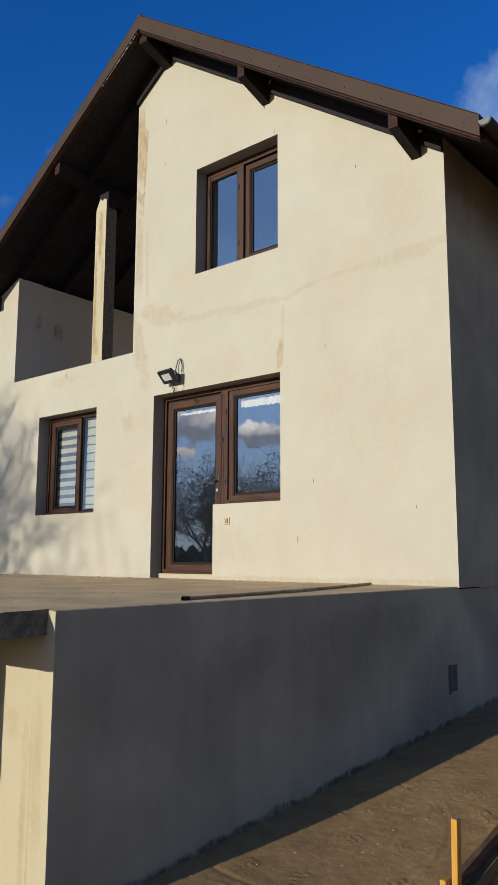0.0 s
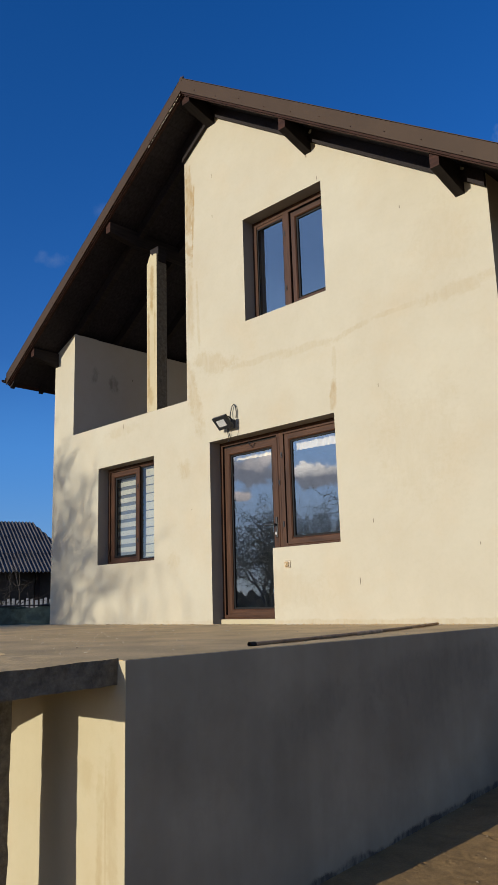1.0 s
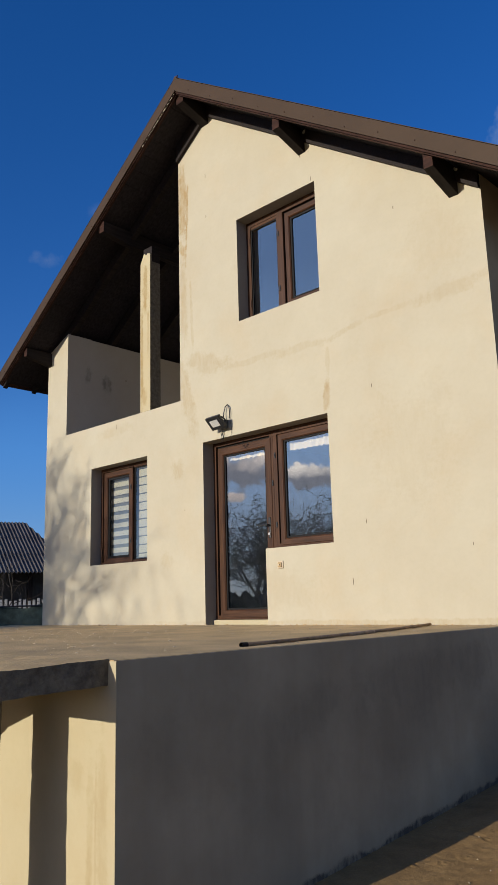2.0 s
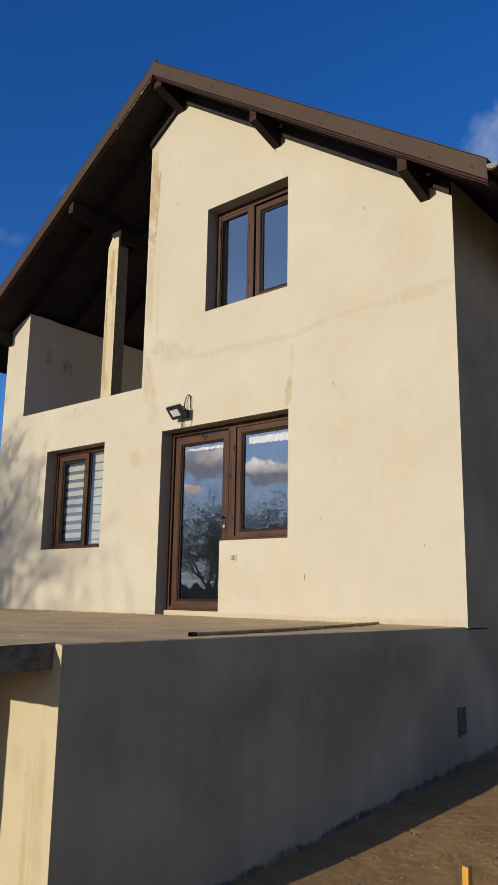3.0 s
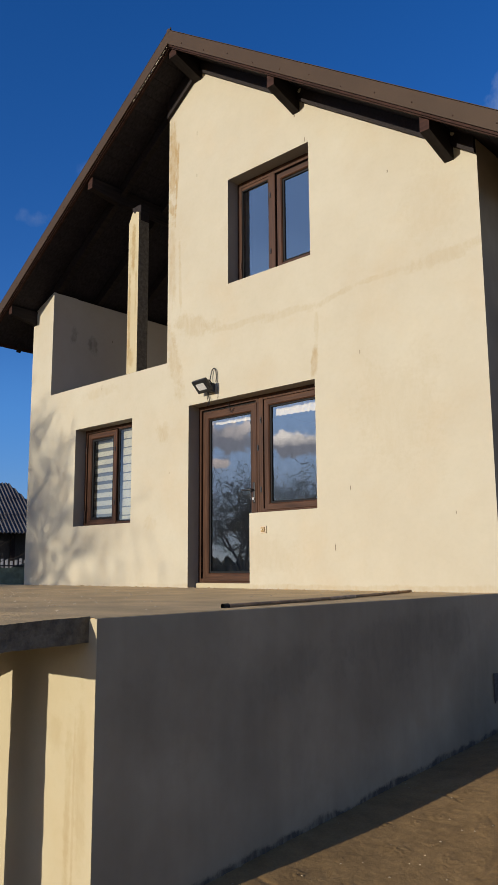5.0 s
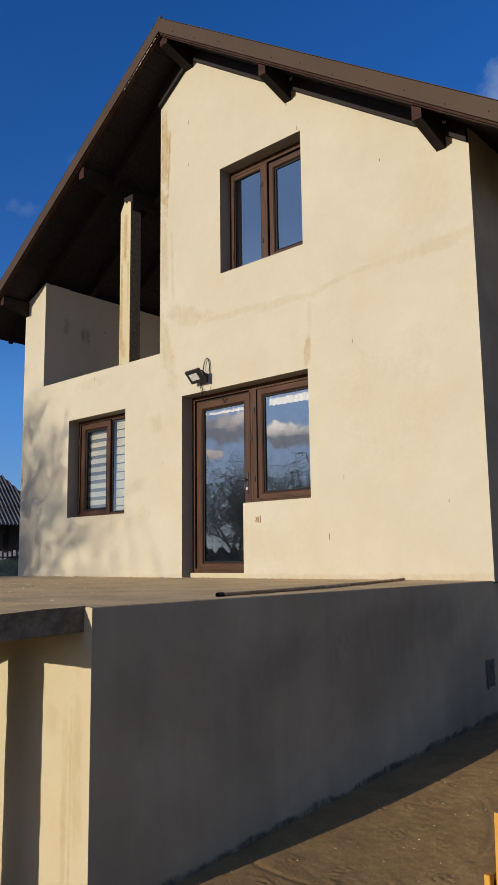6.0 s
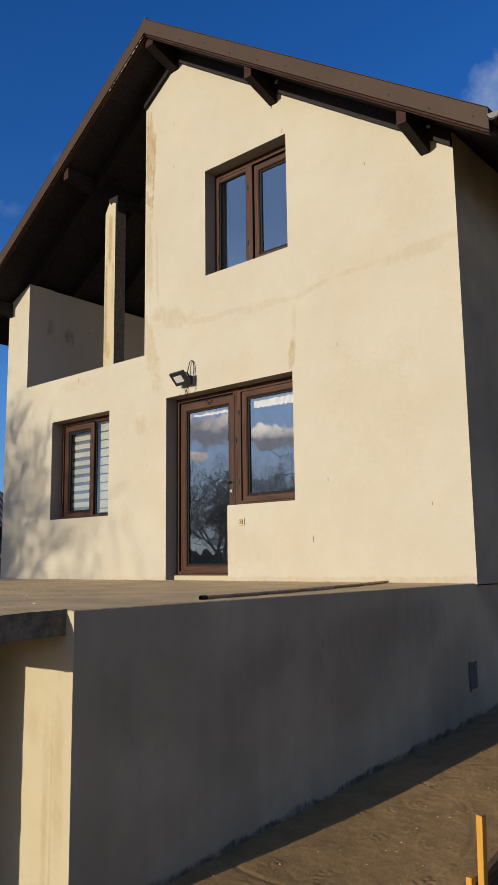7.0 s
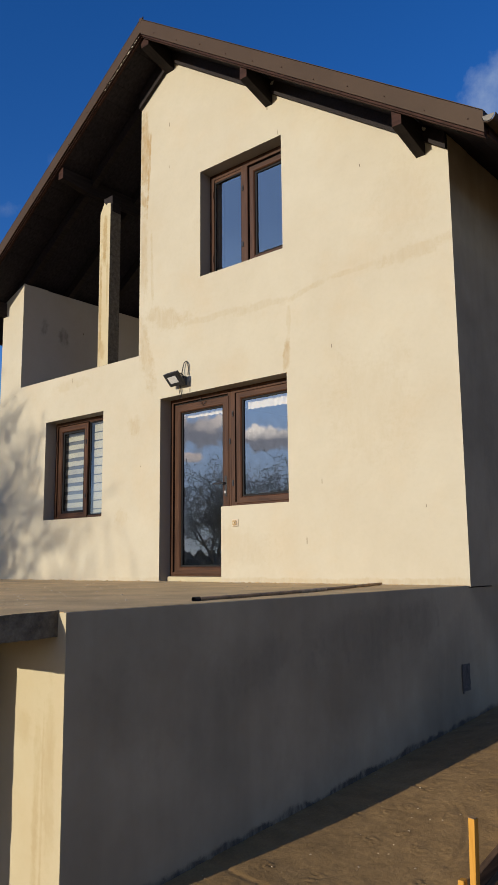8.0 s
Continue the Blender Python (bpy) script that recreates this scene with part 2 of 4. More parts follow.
    bumped(n, k, b, calc(n, k, "ADD", calc(n, k, "MULTIPLY", f, 0.55), calc(n, k, "MULTIPLY", c, 0.22)), 0.5, 0.012)
    return m


FACADE_DAMP = (
    (-4.135, 5.38, 0.085, 0.62, 0, 0.95), (-4.055, 5.15, 0.024, 0.50, -3, 1.15), (-4.15, 4.78, 0.06, 0.12, 20, 0.8), (-4.10, 5.75, 0.018, 0.3, 4, 1.0), (-4.13, 4.1, 0.07, 0.8, 1, 0.42), (-3.98, 3.7, 0.025, 0.7, 2, 0.35), (-4.08, 2.75, 0.12, 0.40, 15, 0.45),
    (-3.72, 3.14, 0.42, 0.13, -14, 0.36), (-2.95, 2.98, 0.55, 0.04, 0, 0.26), (-2.25, 2.945, 0.45, 0.045, 0, 0.30), (-1.62, 2.975, 0.32, 0.035, 12, 0.34),
    (-0.98, 3.035, 0.42, 0.03, 0, 0.26), (-0.38, 3.06, 0.42, 0.07, 4, 0.28), (-1.90, 2.33, 0.045, 0.19, -8, 0.62), (-1.86, 2.72, 0.03, 0.2, 0, 0.30),
    (-4.27, 1.87, 0.12, 0.12, 0, 0.42), (-4.5, 0.78, 0.12, 0.09, 0, 0.28), (-0.9, 1.7, 0.5, 0.6, 0, 0.16), (-2.6, 0.35, 0.5, 0.2, 0, 0.16),
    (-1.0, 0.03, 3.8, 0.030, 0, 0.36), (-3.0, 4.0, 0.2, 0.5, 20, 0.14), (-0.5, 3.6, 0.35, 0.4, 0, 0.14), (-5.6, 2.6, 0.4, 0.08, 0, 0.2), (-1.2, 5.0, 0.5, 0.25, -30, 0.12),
)
FACADE_NICKS = (
    (-1.329, 2.323, 0.004, 0.028), (-1.485, 0.987, 0.004, 0.03), (-1.681, 0.417, 0.005, 0.045), (-0.375, 0.691, 0.004, 0.02), (-3.687, 5.643, 0.004, 0.04),
    (-3.686, 5.073, 0.004, 0.03), (-0.939, 4.096, 0.006, 0.02), (-2.11, 5.215, 0.008, 0.045), (-4.151, 1.368, 0.005, 0.012), (-1.97, 4.86, 0.004, 0.04),
    (-5.55, 2.66, 0.004, 0.05),
)
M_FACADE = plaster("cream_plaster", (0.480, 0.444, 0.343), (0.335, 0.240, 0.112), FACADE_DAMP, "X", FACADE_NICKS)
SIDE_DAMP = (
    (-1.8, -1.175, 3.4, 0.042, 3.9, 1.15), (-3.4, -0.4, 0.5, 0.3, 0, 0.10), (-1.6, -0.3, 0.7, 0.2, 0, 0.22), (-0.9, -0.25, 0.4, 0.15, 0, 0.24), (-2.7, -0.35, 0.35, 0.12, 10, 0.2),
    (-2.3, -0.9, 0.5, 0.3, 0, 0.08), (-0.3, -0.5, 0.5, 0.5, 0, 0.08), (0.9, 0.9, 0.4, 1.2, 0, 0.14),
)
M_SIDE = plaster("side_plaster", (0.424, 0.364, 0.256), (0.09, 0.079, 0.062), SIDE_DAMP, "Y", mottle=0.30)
M_POST = plaster("post_plaster", (0.480, 0.422, 0.276), (0.34, 0.25, 0.115),
                 ((-4.99, 3.5, 0.03, 0.9, 0, 1.2), (-4.92, 4.5, 0.05, 0.35, 0, 1.2), (-4.95, 2.95, 0.07, 0.15, 0, 0.8), (-4.86, 3.9, 0.02, 0.5, 0, 0.7),
                  (-0.20, -0.8, 0.03, 0.6, 0, 0.5), (-0.11, -0.7, 0.045, 0.6, 0, 0.4), (-0.155, -0.9, 0.012, 0.7, 0, 0.5), (-0.3, -0.5, 0.06, 0.08, 0, 0.25)))
M_INSIDE = plain("room_plaster", (0.55, 0.55, 0.51), 0.9)
M_SHED_WALL = plain("dark_boarding", (0.055, 0.052, 0.048), 0.9)
# darker copy of the wall plaster: shade of the reveals put into the colour
M_REVEAL_SHADE = plaster("reveal_plaster_shade", (0.29, 0.265, 0.23), (0.2, 0.18, 0.14))
M_LOGGIA = plaster("loggia_plaster", (0.49, 0.455, 0.395), (0.13, 0.115, 0.095), ((0.38, 3.77, 0.07, 0.13, 0, 0.6), (0.73, 3.66, 0.09, 0.15, 0, 0.6)), "Y", ((1.09, 3.80, 0.008, 0.02),))
M_METAL = plain("brown_sheet_metal", (0.056, 0.0345, 0.0195), 0.6, 0.0, 0.08, 3.0, 0.05, 0.002, 40.0)
M_METAL.node_tree.nodes["Principled BSDF"].inputs["Specular IOR Level"].default_value = 0.2
M_BOARD = boards("stained_board", (0.0165, 0.0142, 0.0172), (0.037, 0.0315, 0.036), "x", 0.75, 0.12)
M_BEAM = boards("stained_beam", (0.012, 0.0095, 0.0098), (0.030, 0.0225, 0.0215), "y", 0.7, 0.2)
M_TRIM = boards("stained_trim", (0.024, 0.012, 0.009), (0.058, 0.027, 0.020), "x")
M_FRAME = boards("brown_woodgrain", (0.039, 0.0165, 0.0082), (0.090, 0.0405, 0.0195), "z", 0.5, 0.25)
M_FRAME_H = boards("brown_woodgrain_across", (0.039, 0.0165, 0.0082), (0.090, 0.0405, 0.0195), "x", 0.5, 0.25)
# black of the rubber seals, and of strips painting shade into the sash joints
M_SEAL_AND_SHADE = plain("black_seal_and_joint_shade", (0.012, 0.012, 0.013), 0.6)
M_SEAL_AND_SHADE.node_tree.nodes["Principled BSDF"].inputs["Specular IOR Level"].default_value = 0.15
M_GLASS = glass_pane("window_glass", gloss=0.27, tint=(0.97, 0.98, 0.98))
M_GLASS_IN = glass_pane("window_glass_inner", (0.98, 0.99, 0.99))
M_WHITE = plain("white_fabric", (0.58, 0.55, 0.41), 0.85, vary=0.05)
M_SCREED = plain("terrace_concrete", (0.58, 0.41, 0.195), 0.95, vary=0.22, scale=2.2, bump=0.6, dist=0.006, grain=70.0)
# concrete of landing and rubble; also the painted shade on the loggia post sides
M_CONC_AND_SHADE = plain("raw_concrete_and_post_shade", (0.185, 0.155, 0.106), 0.95, vary=0.34, scale=22.0, bump=0.9, dist=0.012, grain=80.0)
M_SOIL = soil("brown_soil")
M_BLACK = plain("black_housing", (0.014, 0.015, 0.018), 0.45)
M_CHROME = plain("bare_steel", (0.55, 0.53, 0.49), 0.38, 1.0, 0.08)
M_PIPE = plain("dark_pipe", (0.38, 0.235, 0.12), 0.7, 0.0, 0.4, 8.0)
M_YELLOW = boards("fresh_pine", (0.52, 0.25, 0.035), (0.70, 0.37, 0.07), "z", 0.7)
M_BARK = plain("bark", (0.095, 0.082, 0.068), 0.95, vary=0.3)


# ---------------------------------------------------------------- building helpers
def part(name, bm, material, parent=None, label=""):
    """Links a bmesh as one mesh object, under a thing or a part if one is given."""
    bmesh.ops.recalc_face_normals(bm, faces=bm.faces)
    me = bpy.data.meshes.new(name)
    bm.to_mesh(me)
    bm.free()
    me.materials.append(material)
    ob = new(name, me)
    if parent is not None:
        ob.parent = parent
        ob.matrix_parent_inverse = parent.matrix_basis.inverted()
    if label:
        ob["label"] = label
    return ob


def box(bm, x0, x1, y0, y1, z0, z1, m=None):
    v = [bm.verts.new(m @ Vector(p) if m else p) for p in ((x, y, z) for z in (z0, z1) for y in (y0, y1) for x in (x0, x1))]
    for f in ((0, 1, 3, 2), (4, 6, 7, 5), (0, 4, 5, 1), (2, 3, 7, 6), (0, 2, 6, 4), (1, 5, 7, 3)):
        bm.faces.new([v[i] for i in f])
    return v


def boxed(*dims, bevel=0.0, m=None, seg=2):
    bm = bmesh.new()
    box(bm, *dims, m=m)
    if bevel:
        bmesh.ops.bevel(bm, geom=bm.edges[:], offset=bevel, segments=seg, affect="EDGES", profile=0.5)
    return bm


def prism(bm, outline, y0, y1):
    """A shape in the xz plane drawn out from y0 to y1."""
    a = [bm.verts.new((x, y0, z)) for x, z in outline]
    b = [bm.verts.new((x, y1, z)) for x, z in outline]
    bm.faces.new(a)
    bm.faces.new(b[::-1])
    for i in range(len(a)):
        j = (i + 1) % len(a)
        bm.faces.new((a[i], b[i], b[j], a[j]))


def tube(bm, points, radius, sides=10, cap=True):
    """A round bar along a line of points; radius may be a list."""
    pts = [Vector(p) for p in points]
    rad = radius if isinstance(radius, (list, tuple)) else [radius] * len(pts)
    rings, side = [], None
    for i, p in enumerate(pts):
        way = (pts[min(i + 1, len(pts) - 1)] - pts[max(i - 1, 0)]).normalized()
        if side is None:
            side = way.orthogonal().normalized()
        side = (side - way * side.dot(way)).normalized()
        up = way.cross(side)
        rings.append([bm.verts.new(p + rad[i] * (math.cos(a) * side + math.sin(a) * up)) for a in (2 * math.pi * s / sides for s in range(sides))])
    for r0, r1 in zip(rings, rings[1:]):
        for s in range(sides):
            bm.faces.new((r0[s], r0[(s + 1) % sides], r1[(s + 1) % sides], r1[s]))
    if cap:
        bm.faces.new(rings[0][::-1])
        bm.faces.new(rings[-1])


def tubed(points, radius, sides=10):
    bm = bmesh.new()
    tube(bm, points, radius, sides)
    return bm


def empty(name, place=(0, 0, 0)):
    ob = new(name)
    ob.empty_display_size = 0.2
    ob.matrix_basis = Matrix.Translation(place)
    return ob


# ---------------------------------------------------------------- the plan
X_L, X_R, Y_BACK = -7.33, 0.0, 9.0
RIDGE_X, RIDGE_Z, SLOPE_L, SLOPE_R = -3.67, 6.80, 0.687, 0.703
VERGE_Y, EAVE_L, EAVE_R = -0.50, -7.94, 0.56
UP_WIN = (-3.147, -1.923, 3.510, 4.812)
LOW_WIN = (-6.134, -4.882, 0.800, 2.150)
DOOR_X0, DOOR_XM, DOOR_X1, DOOR_SILL, DOOR_TOP = -3.810, -2.830, -1.897, 0.813, 2.150
LOG_X0, LOG_X1, LOG_Z = -6.797, -4.211, 2.752
FRAME_Y = 0.17
WALL_T = 0.42


def roof_z(x, down=0.0):
    return RIDGE_Z - (SLOPE_L * (RIDGE_X - x) if x < RIDGE_X else SLOPE_R * (x - RIDGE_X)) - down


PRINTS = [(random.uniform(0.25, 1.1), random.uniform(-3.6, -0.4), random.uniform(0, 6.28)) for _ in range(70)]
ARCS = [(0.05, -3.9, 1.25, 0.006), (1.9, -2.6, 1.0, 0.005), (0.2, -2.4, 0.75, 0.005)]
BOARD_X = 1.165


def ground_z(x, y):
    yy = min(max(y, -9.0), 3.0)
    z = -1.05 + 0.068 * yy
    z += 0.1 * min(max(x, 0.0), 1.2) * min(max(y + 1.9, -1.0), 1.3)
    return z


def ground_detail(x, y):
    """Lumps, paw prints and scraped arcs of the trodden earth, and the step down beyond the shuttering board."""
    z = 0.012 * noise.noise(Vector((x * 0.9, y * 0.9, 0))) + 0.0015 * noise.noise(Vector((x * 5, y * 5, 3))) + 0.0022 * noise.noise(Vector((x * 21, y * 21, 7))) + 0.0016 * noise.noise(Vector((x * 38, y * 38, 5)))
    if -0.1 < x < 1.5 and -4.2 < y < 0.3:
        for px, py, turn in PRINTS:
            dx, dy = x - px, y - py
            if abs(dx) < 0.09 and abs(dy) < 0.09:
                for i in range(4):
                    a = turn + 0.75 * i
                    r = 0.030 if i else 0.0
                    d = math.hypot(dx - r * math.cos(a), dy - r * math.sin(a)) / 0.0115
                    z += -0.0070 * math.exp(-d * d) + 0.0035 * math.exp(-((d - 1.7) ** 2) * 2)
        for cx, cy, r, depth in ARCS:
            d = (math.hypot(x - cx, y - cy) - r) / 0.012
            if abs(d) < 4 and noise.noise(Vector((x * 2, y * 2, r))) > -0.15:
                z += -depth * math.exp(-d * d)
    if x > BOARD_X + 0.02:
        z -= 0.13 * min(1.0, (x - BOARD_X - 0.02) / 0.06) * min(1.0, max(0.0, (BOARD_X + 1.6 - x) / 0.8)) * min(1.0, max(0.0, (y + 3.7) / 0.7)) * min(1.0, max(0.0, (1.5 - y) / 0.8))
    return z


def strip_wall(bm, cuts, holes, z0, top, y0, y1):
    """A wall in upright strips between the cuts, leaving the holes (x0, x1, z0, z1; z1 None: open to the top) free."""
    for xa, xb in zip(cuts, cuts[1:]):
        mid = (xa + xb) / 2
        low = z0
        spans = []
        open_top = False
        for hx0, hx1, hz0, hz1 in sorted((h for h in holes if h[0] < mid < h[1]), key=lambda h: h[2]):
            if hz0 > low:
                spans.append((low, hz0))
            if hz1 is None:
                open_top = True
                break
            low = hz1
        for za, zb in spans:
            prism(bm, [(xa, za), (xb, za), (xb, zb), (xa, zb)], y0, y1)
        if not open_top:
            prism(bm, [(xa, low), (xb, low), (xb, top(xb)), (xa, top(xa))], y0, y1)


# ---------------------------------------------------------------- ground
def build_ground():
    bm = bmesh.new()
    xs = [-60, -30, -18, -12, -9, -6, -4, -2, -1, -0.4, -0.1] + [round(0.0125 * i, 4) for i in range(113)] + [1.5 + 0.3 * i for i in range(12)] + [6, 9, 15, 30, 60]
    ys = [-60, -30, -18, -12, -9, -7, -6, -5, -4.4] + [round(-4.0 + 0.0125 * i, 4) for i in range(345)] + [0.5 + 0.3 * i for i in range(10)] + [5, 7, 12, 30, 60]
    rows = [[bm.verts.new((x, y, ground_z(x, y) + ground_detail(x, y))) for x in xs] for y in ys]
    for a, b in zip(rows, rows[1:]):
        for i in range(len(xs) - 1):
            bm.faces.new((a[i], a[i + 1], b[i + 1], b[i]))
    far = [bm.verts.new((x, y, ground_z(x, y) - 0.02)) for x, y in ((-900, -900), (900, -900), (900, 900), (-900, 900))]
    edge = [rows[0], [r[-1] for r in rows], rows[-1][::-1], [r[0] for r in rows][::-1]]
    for i, e in enumerate(edge):
        for p, q in zip(e, e[1:]):
            bm.faces.new((far[i], q, p))
        bm.faces.new((far[i], far[(i + 1) % 4], e[-1]))
    ob = part("ground", bm, M_SOIL)
    for p in ob.data.polygons:
        p.use_smooth = True
    return tagged(ob, "trodden brown earth yard with paw prints beside the terrace", "ground", kind="structure")


build_ground()

# ---------------------------------------------------------------- terrace
TER_X, TER_Y, TER_Z = -0.012, -4.04, 0.005


def build_terrace():
    bm = bmesh.new()
    n, m = 60, 40
    x0, x1, y0, y1 = X_L - 0.9, TER_X - 0.022, TER_Y, 0.0
    top = [[bm.verts.new((x0 + (x1 - x0) * i / n, y0 + (y1 - y0) * j / m,
                          TER_Z + (0.0 if i == n else 0.006 * noise.noise(Vector((i * 0.4, j * 0.4, 9)))))) for i in range(n + 1)] for j in range(m + 1)]
    for a, b in zip(top, top[1:]):
        for i in range(n):
            bm.faces.new((a[i], a[i + 1], b[i + 1], b[i]))
    rim = top[0] + [r[-1] for r in top[1:]] + top[-1][-2::-1] + [r[0] for r in top[-2:0:-1]]
    low = [bm.verts.new((v.co.x, v.co.y, -0.112)) for v in rim]
    for i in range(len(rim)):
        j = (i + 1) % len(rim)
        bm.faces.new((rim[i], rim[j], low[j], low[i]))
    bm.faces.new(low)
    tagged(part("terrace_floor", bm, M_SCREED), "rough sandy concrete terrace floor strewn with plaster crumbs", "terrace floor", kind="structure")
    bm = bmesh.new()
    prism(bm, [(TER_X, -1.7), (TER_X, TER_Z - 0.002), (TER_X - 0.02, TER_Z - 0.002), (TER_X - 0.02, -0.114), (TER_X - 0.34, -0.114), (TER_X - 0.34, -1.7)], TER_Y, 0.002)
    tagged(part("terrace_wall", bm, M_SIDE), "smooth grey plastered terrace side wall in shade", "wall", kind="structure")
    bm = bmesh.new()
    box(bm, X_L - 0.9, TER_X - 0.0005, TER_Y - 0.004, TER_Y - 0.0005, -1.9, TER_Z - 0.004)
    box(bm, X_L - 0.9, TER_X - 0.342, TER_Y, TER_Y + 0.3, -1.9, -0.114)
    tagged(part("terrace_front_wall", bm, M_POST), "sunlit cream plastered wall under the terrace edge", "wall", kind="structure")


build_terrace()


def rough_box(x0, x1, y0, y1, z0, z1, step, rough, seed):
    """A cast block with worn, uneven faces."""
    bm = boxed(x0, x1, y0, y1, z0, z1)
    for axis, lo, hi in ((0, x0, x1), (1, y0, y1), (2, z0, z1)):
        for i in range(1, max(2, round((hi - lo) / step))):
            co, no = [0, 0, 0], [0, 0, 0]
            co[axis], no[axis] = lo + (hi - lo) * i / max(2, round((hi - lo) / step)), 1
            bmesh.ops.bisect_plane(bm, geom=bm.verts[:] + bm.edges[:] + bm.faces[:], plane_co=co, plane_no=no)
    for v in bm.verts:
        p = v.co * 9 + Vector((seed, 0, 0))
        v.co += Vector((noise.noise(p), noise.noise(p + Vector((7, 0, 0))), noise.noise(p + Vector((0, 5, 0))))) * rough
        v.co += Vector((noise.noise(p * 3), noise.noise(p * 3 + Vector((7, 0, 0))), noise.noise(p * 3 + Vector((0, 5, 0))))) * rough * 0.5
    return bm


land_bm = rough_box(-1.05, -0.072, -4.71, TER_Y - 0.002, -0.104, TER_Z + 0.004, 0.03, 0.005, 1)
for v in land_bm.verts:
    v.co.z -= 0.024 * (TER_Y - v.co.y)
prism(land_bm, [(-0.78, -0.116), (-1.05, -0.116), (-1.05, -0.208)], -4.75, TER_Y - 0.012)
for i in range(8):
    x1 = -1.055 - 0.29 * i
    prism(land_bm, [(x1, -0.112 - 0.17 * i - 0.10), (x1, -0.17 * (i + 1)), (x1 - 0.29, -0.17 * (i + 1)), (x1 - 0.29, -0.112 - 0.17 * (i + 1) - 0.10)], -4.76, TER_Y - 0.012)
landing = part("landing", land_bm, M_CONC_AND_SHADE)
landing.data.materials.append(M_SCREED)
for p in landing.data.polygons:
    p.material_index = 1 if p.normal.z > 0.6 else 0
tagged(landing, "raw concrete landing slab with stairs beside the terrace", "stairs", kind="structure")
tagged(part("landing_post", rough_box(-0.745, -0.470, -4.64, -4.34, -1.75, -0.114, 0.035, 0.006, 4), M_CONC_AND_SHADE), "rough unplastered concrete post under the landing", "post", kind="structure")

# ---------------------------------------------------------------- house
house = tagged(empty("house", (-3.67, 0, 0)), "two-storey cream plastered gable house with brown roof and loggia", "house")


def build_walls():
    wall_top = lambda x: min(roof_z(x, 0.16), 4.34) if x <= LOG_X0 else roof_z(x, 0.16)  # noqa: E731
    holes = [UP_WIN, LOW_WIN, (DOOR_X0, DOOR_XM, -0.001, DOOR_TOP), (DOOR_XM, DOOR_X1, DOOR_SILL, DOOR_TOP), (LOG_X0, LOG_X1, LOG_Z, None)]
    cuts = sorted({X_L, X_R, RIDGE_X, UP_WIN[0], UP_WIN[1], LOW_WIN[0], LOW_WIN[1], DOOR_X0, DOOR_XM, DOOR_X1, LOG_X0, LOG_X1})
    bm = bmesh.new()
    strip_wall(bm, cuts, holes, -0.004, wall_top, 0.0, WALL_T)
    bmesh.ops.remove_doubles(bm, verts=bm.verts, dist=0.0005)
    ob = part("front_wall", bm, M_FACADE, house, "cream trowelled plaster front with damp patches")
    ob.data.materials.append(M_REVEAL_SHADE)
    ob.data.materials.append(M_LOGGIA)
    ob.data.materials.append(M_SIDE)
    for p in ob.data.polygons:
        # faces inside the openings take the plaster darkened for shade
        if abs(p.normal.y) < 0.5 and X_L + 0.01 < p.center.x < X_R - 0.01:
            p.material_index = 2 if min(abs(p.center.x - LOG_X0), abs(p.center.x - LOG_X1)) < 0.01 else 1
        elif abs(p.normal.x) > 0.9:
            p.material_index = 3
    bm = bmesh.new()
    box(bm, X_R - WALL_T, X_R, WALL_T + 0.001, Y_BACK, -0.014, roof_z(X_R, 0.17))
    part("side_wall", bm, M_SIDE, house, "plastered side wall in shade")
    bm = bmesh.new()
    box(bm, X_R - WALL_T, TER_X - 0.001, 0.004, Y_BACK, -1.6, -0.015)
    part("plinth", bm, M_SIDE, house)
    bm = bmesh.new()
    box(bm, X_L, X_L + WALL_T, WALL_T + 0.001, Y_BACK, -1.6, roof_z(X_L, 0.17))
    part("side_wall", bm, M_SIDE, house, "plastered side wall")
    bm = bmesh.new()
    strip_wall(bm, [X_L, RIDGE_X, X_R], [], -1.6, lambda x: roof_z(x, 0.17), Y_BACK + 0.001, Y_BACK + 0.3)
    part("back_wall", bm, M_SIDE, house)
    # loggia: floor, right-hand wall, back wall
    bm = bmesh.new()
    box(bm, X_L + WALL_T, X_R - WALL_T, WALL_T + 0.001, Y_BACK, 2.42, 2.60)
    part("upper_floor", bm, M_LOGGIA, house)
    bm = bmesh.new()
    ya, yb = WALL_T, 4.8
    prism(bm, [(LOG_X1, 2.601), (LOG_X1 + 0.25, 2.601), (LOG_X1 + 0.25, roof_z(LOG_X1 + 0.25, 0.17)), (LOG_X1, roof_z(LOG_X1, 0.17))], ya, yb)
    part("loggia_side_wall", bm, M_LOGGIA, house)
    strip_bm = bmesh.new()
    strip_wall(strip_bm, [LOG_X0 + 0.001, LOG_X1 - 0.001], [], 2.601, lambda x: roof_z(x, 0.17), 4.6, 4.8)
    part("loggia_back_wall", strip_bm, M_LOGGIA, house)
    bm = bmesh.new()
    box(bm, X_L + WALL_T + 0.001, LOG_X0, WALL_T, 4.8, 2.601, 4.33)
    part("loggia_parapet_wall", bm, M_LOGGIA, house, "grey plastered inner wall with two dark damp spots")
    # dark rooms behind the panes
    bm = bmesh.new()
    box(bm, -4.40, -4.30, WALL_T + 0.002, 4.0, -0.004, 2.418)
    box(bm, X_L + WALL_T + 0.001, X_R - WALL_T - 0.001, 4.0, 4.1, -0.004, 2.418)
    box(bm, X_L + WALL_T + 0.001, X_R - WALL_T - 0.001, WALL_T + 0.002, Y_BACK, -0.3, -0.006)
    part("inner_wall", bm, M_INSIDE, house)
    bm = bmesh.new()
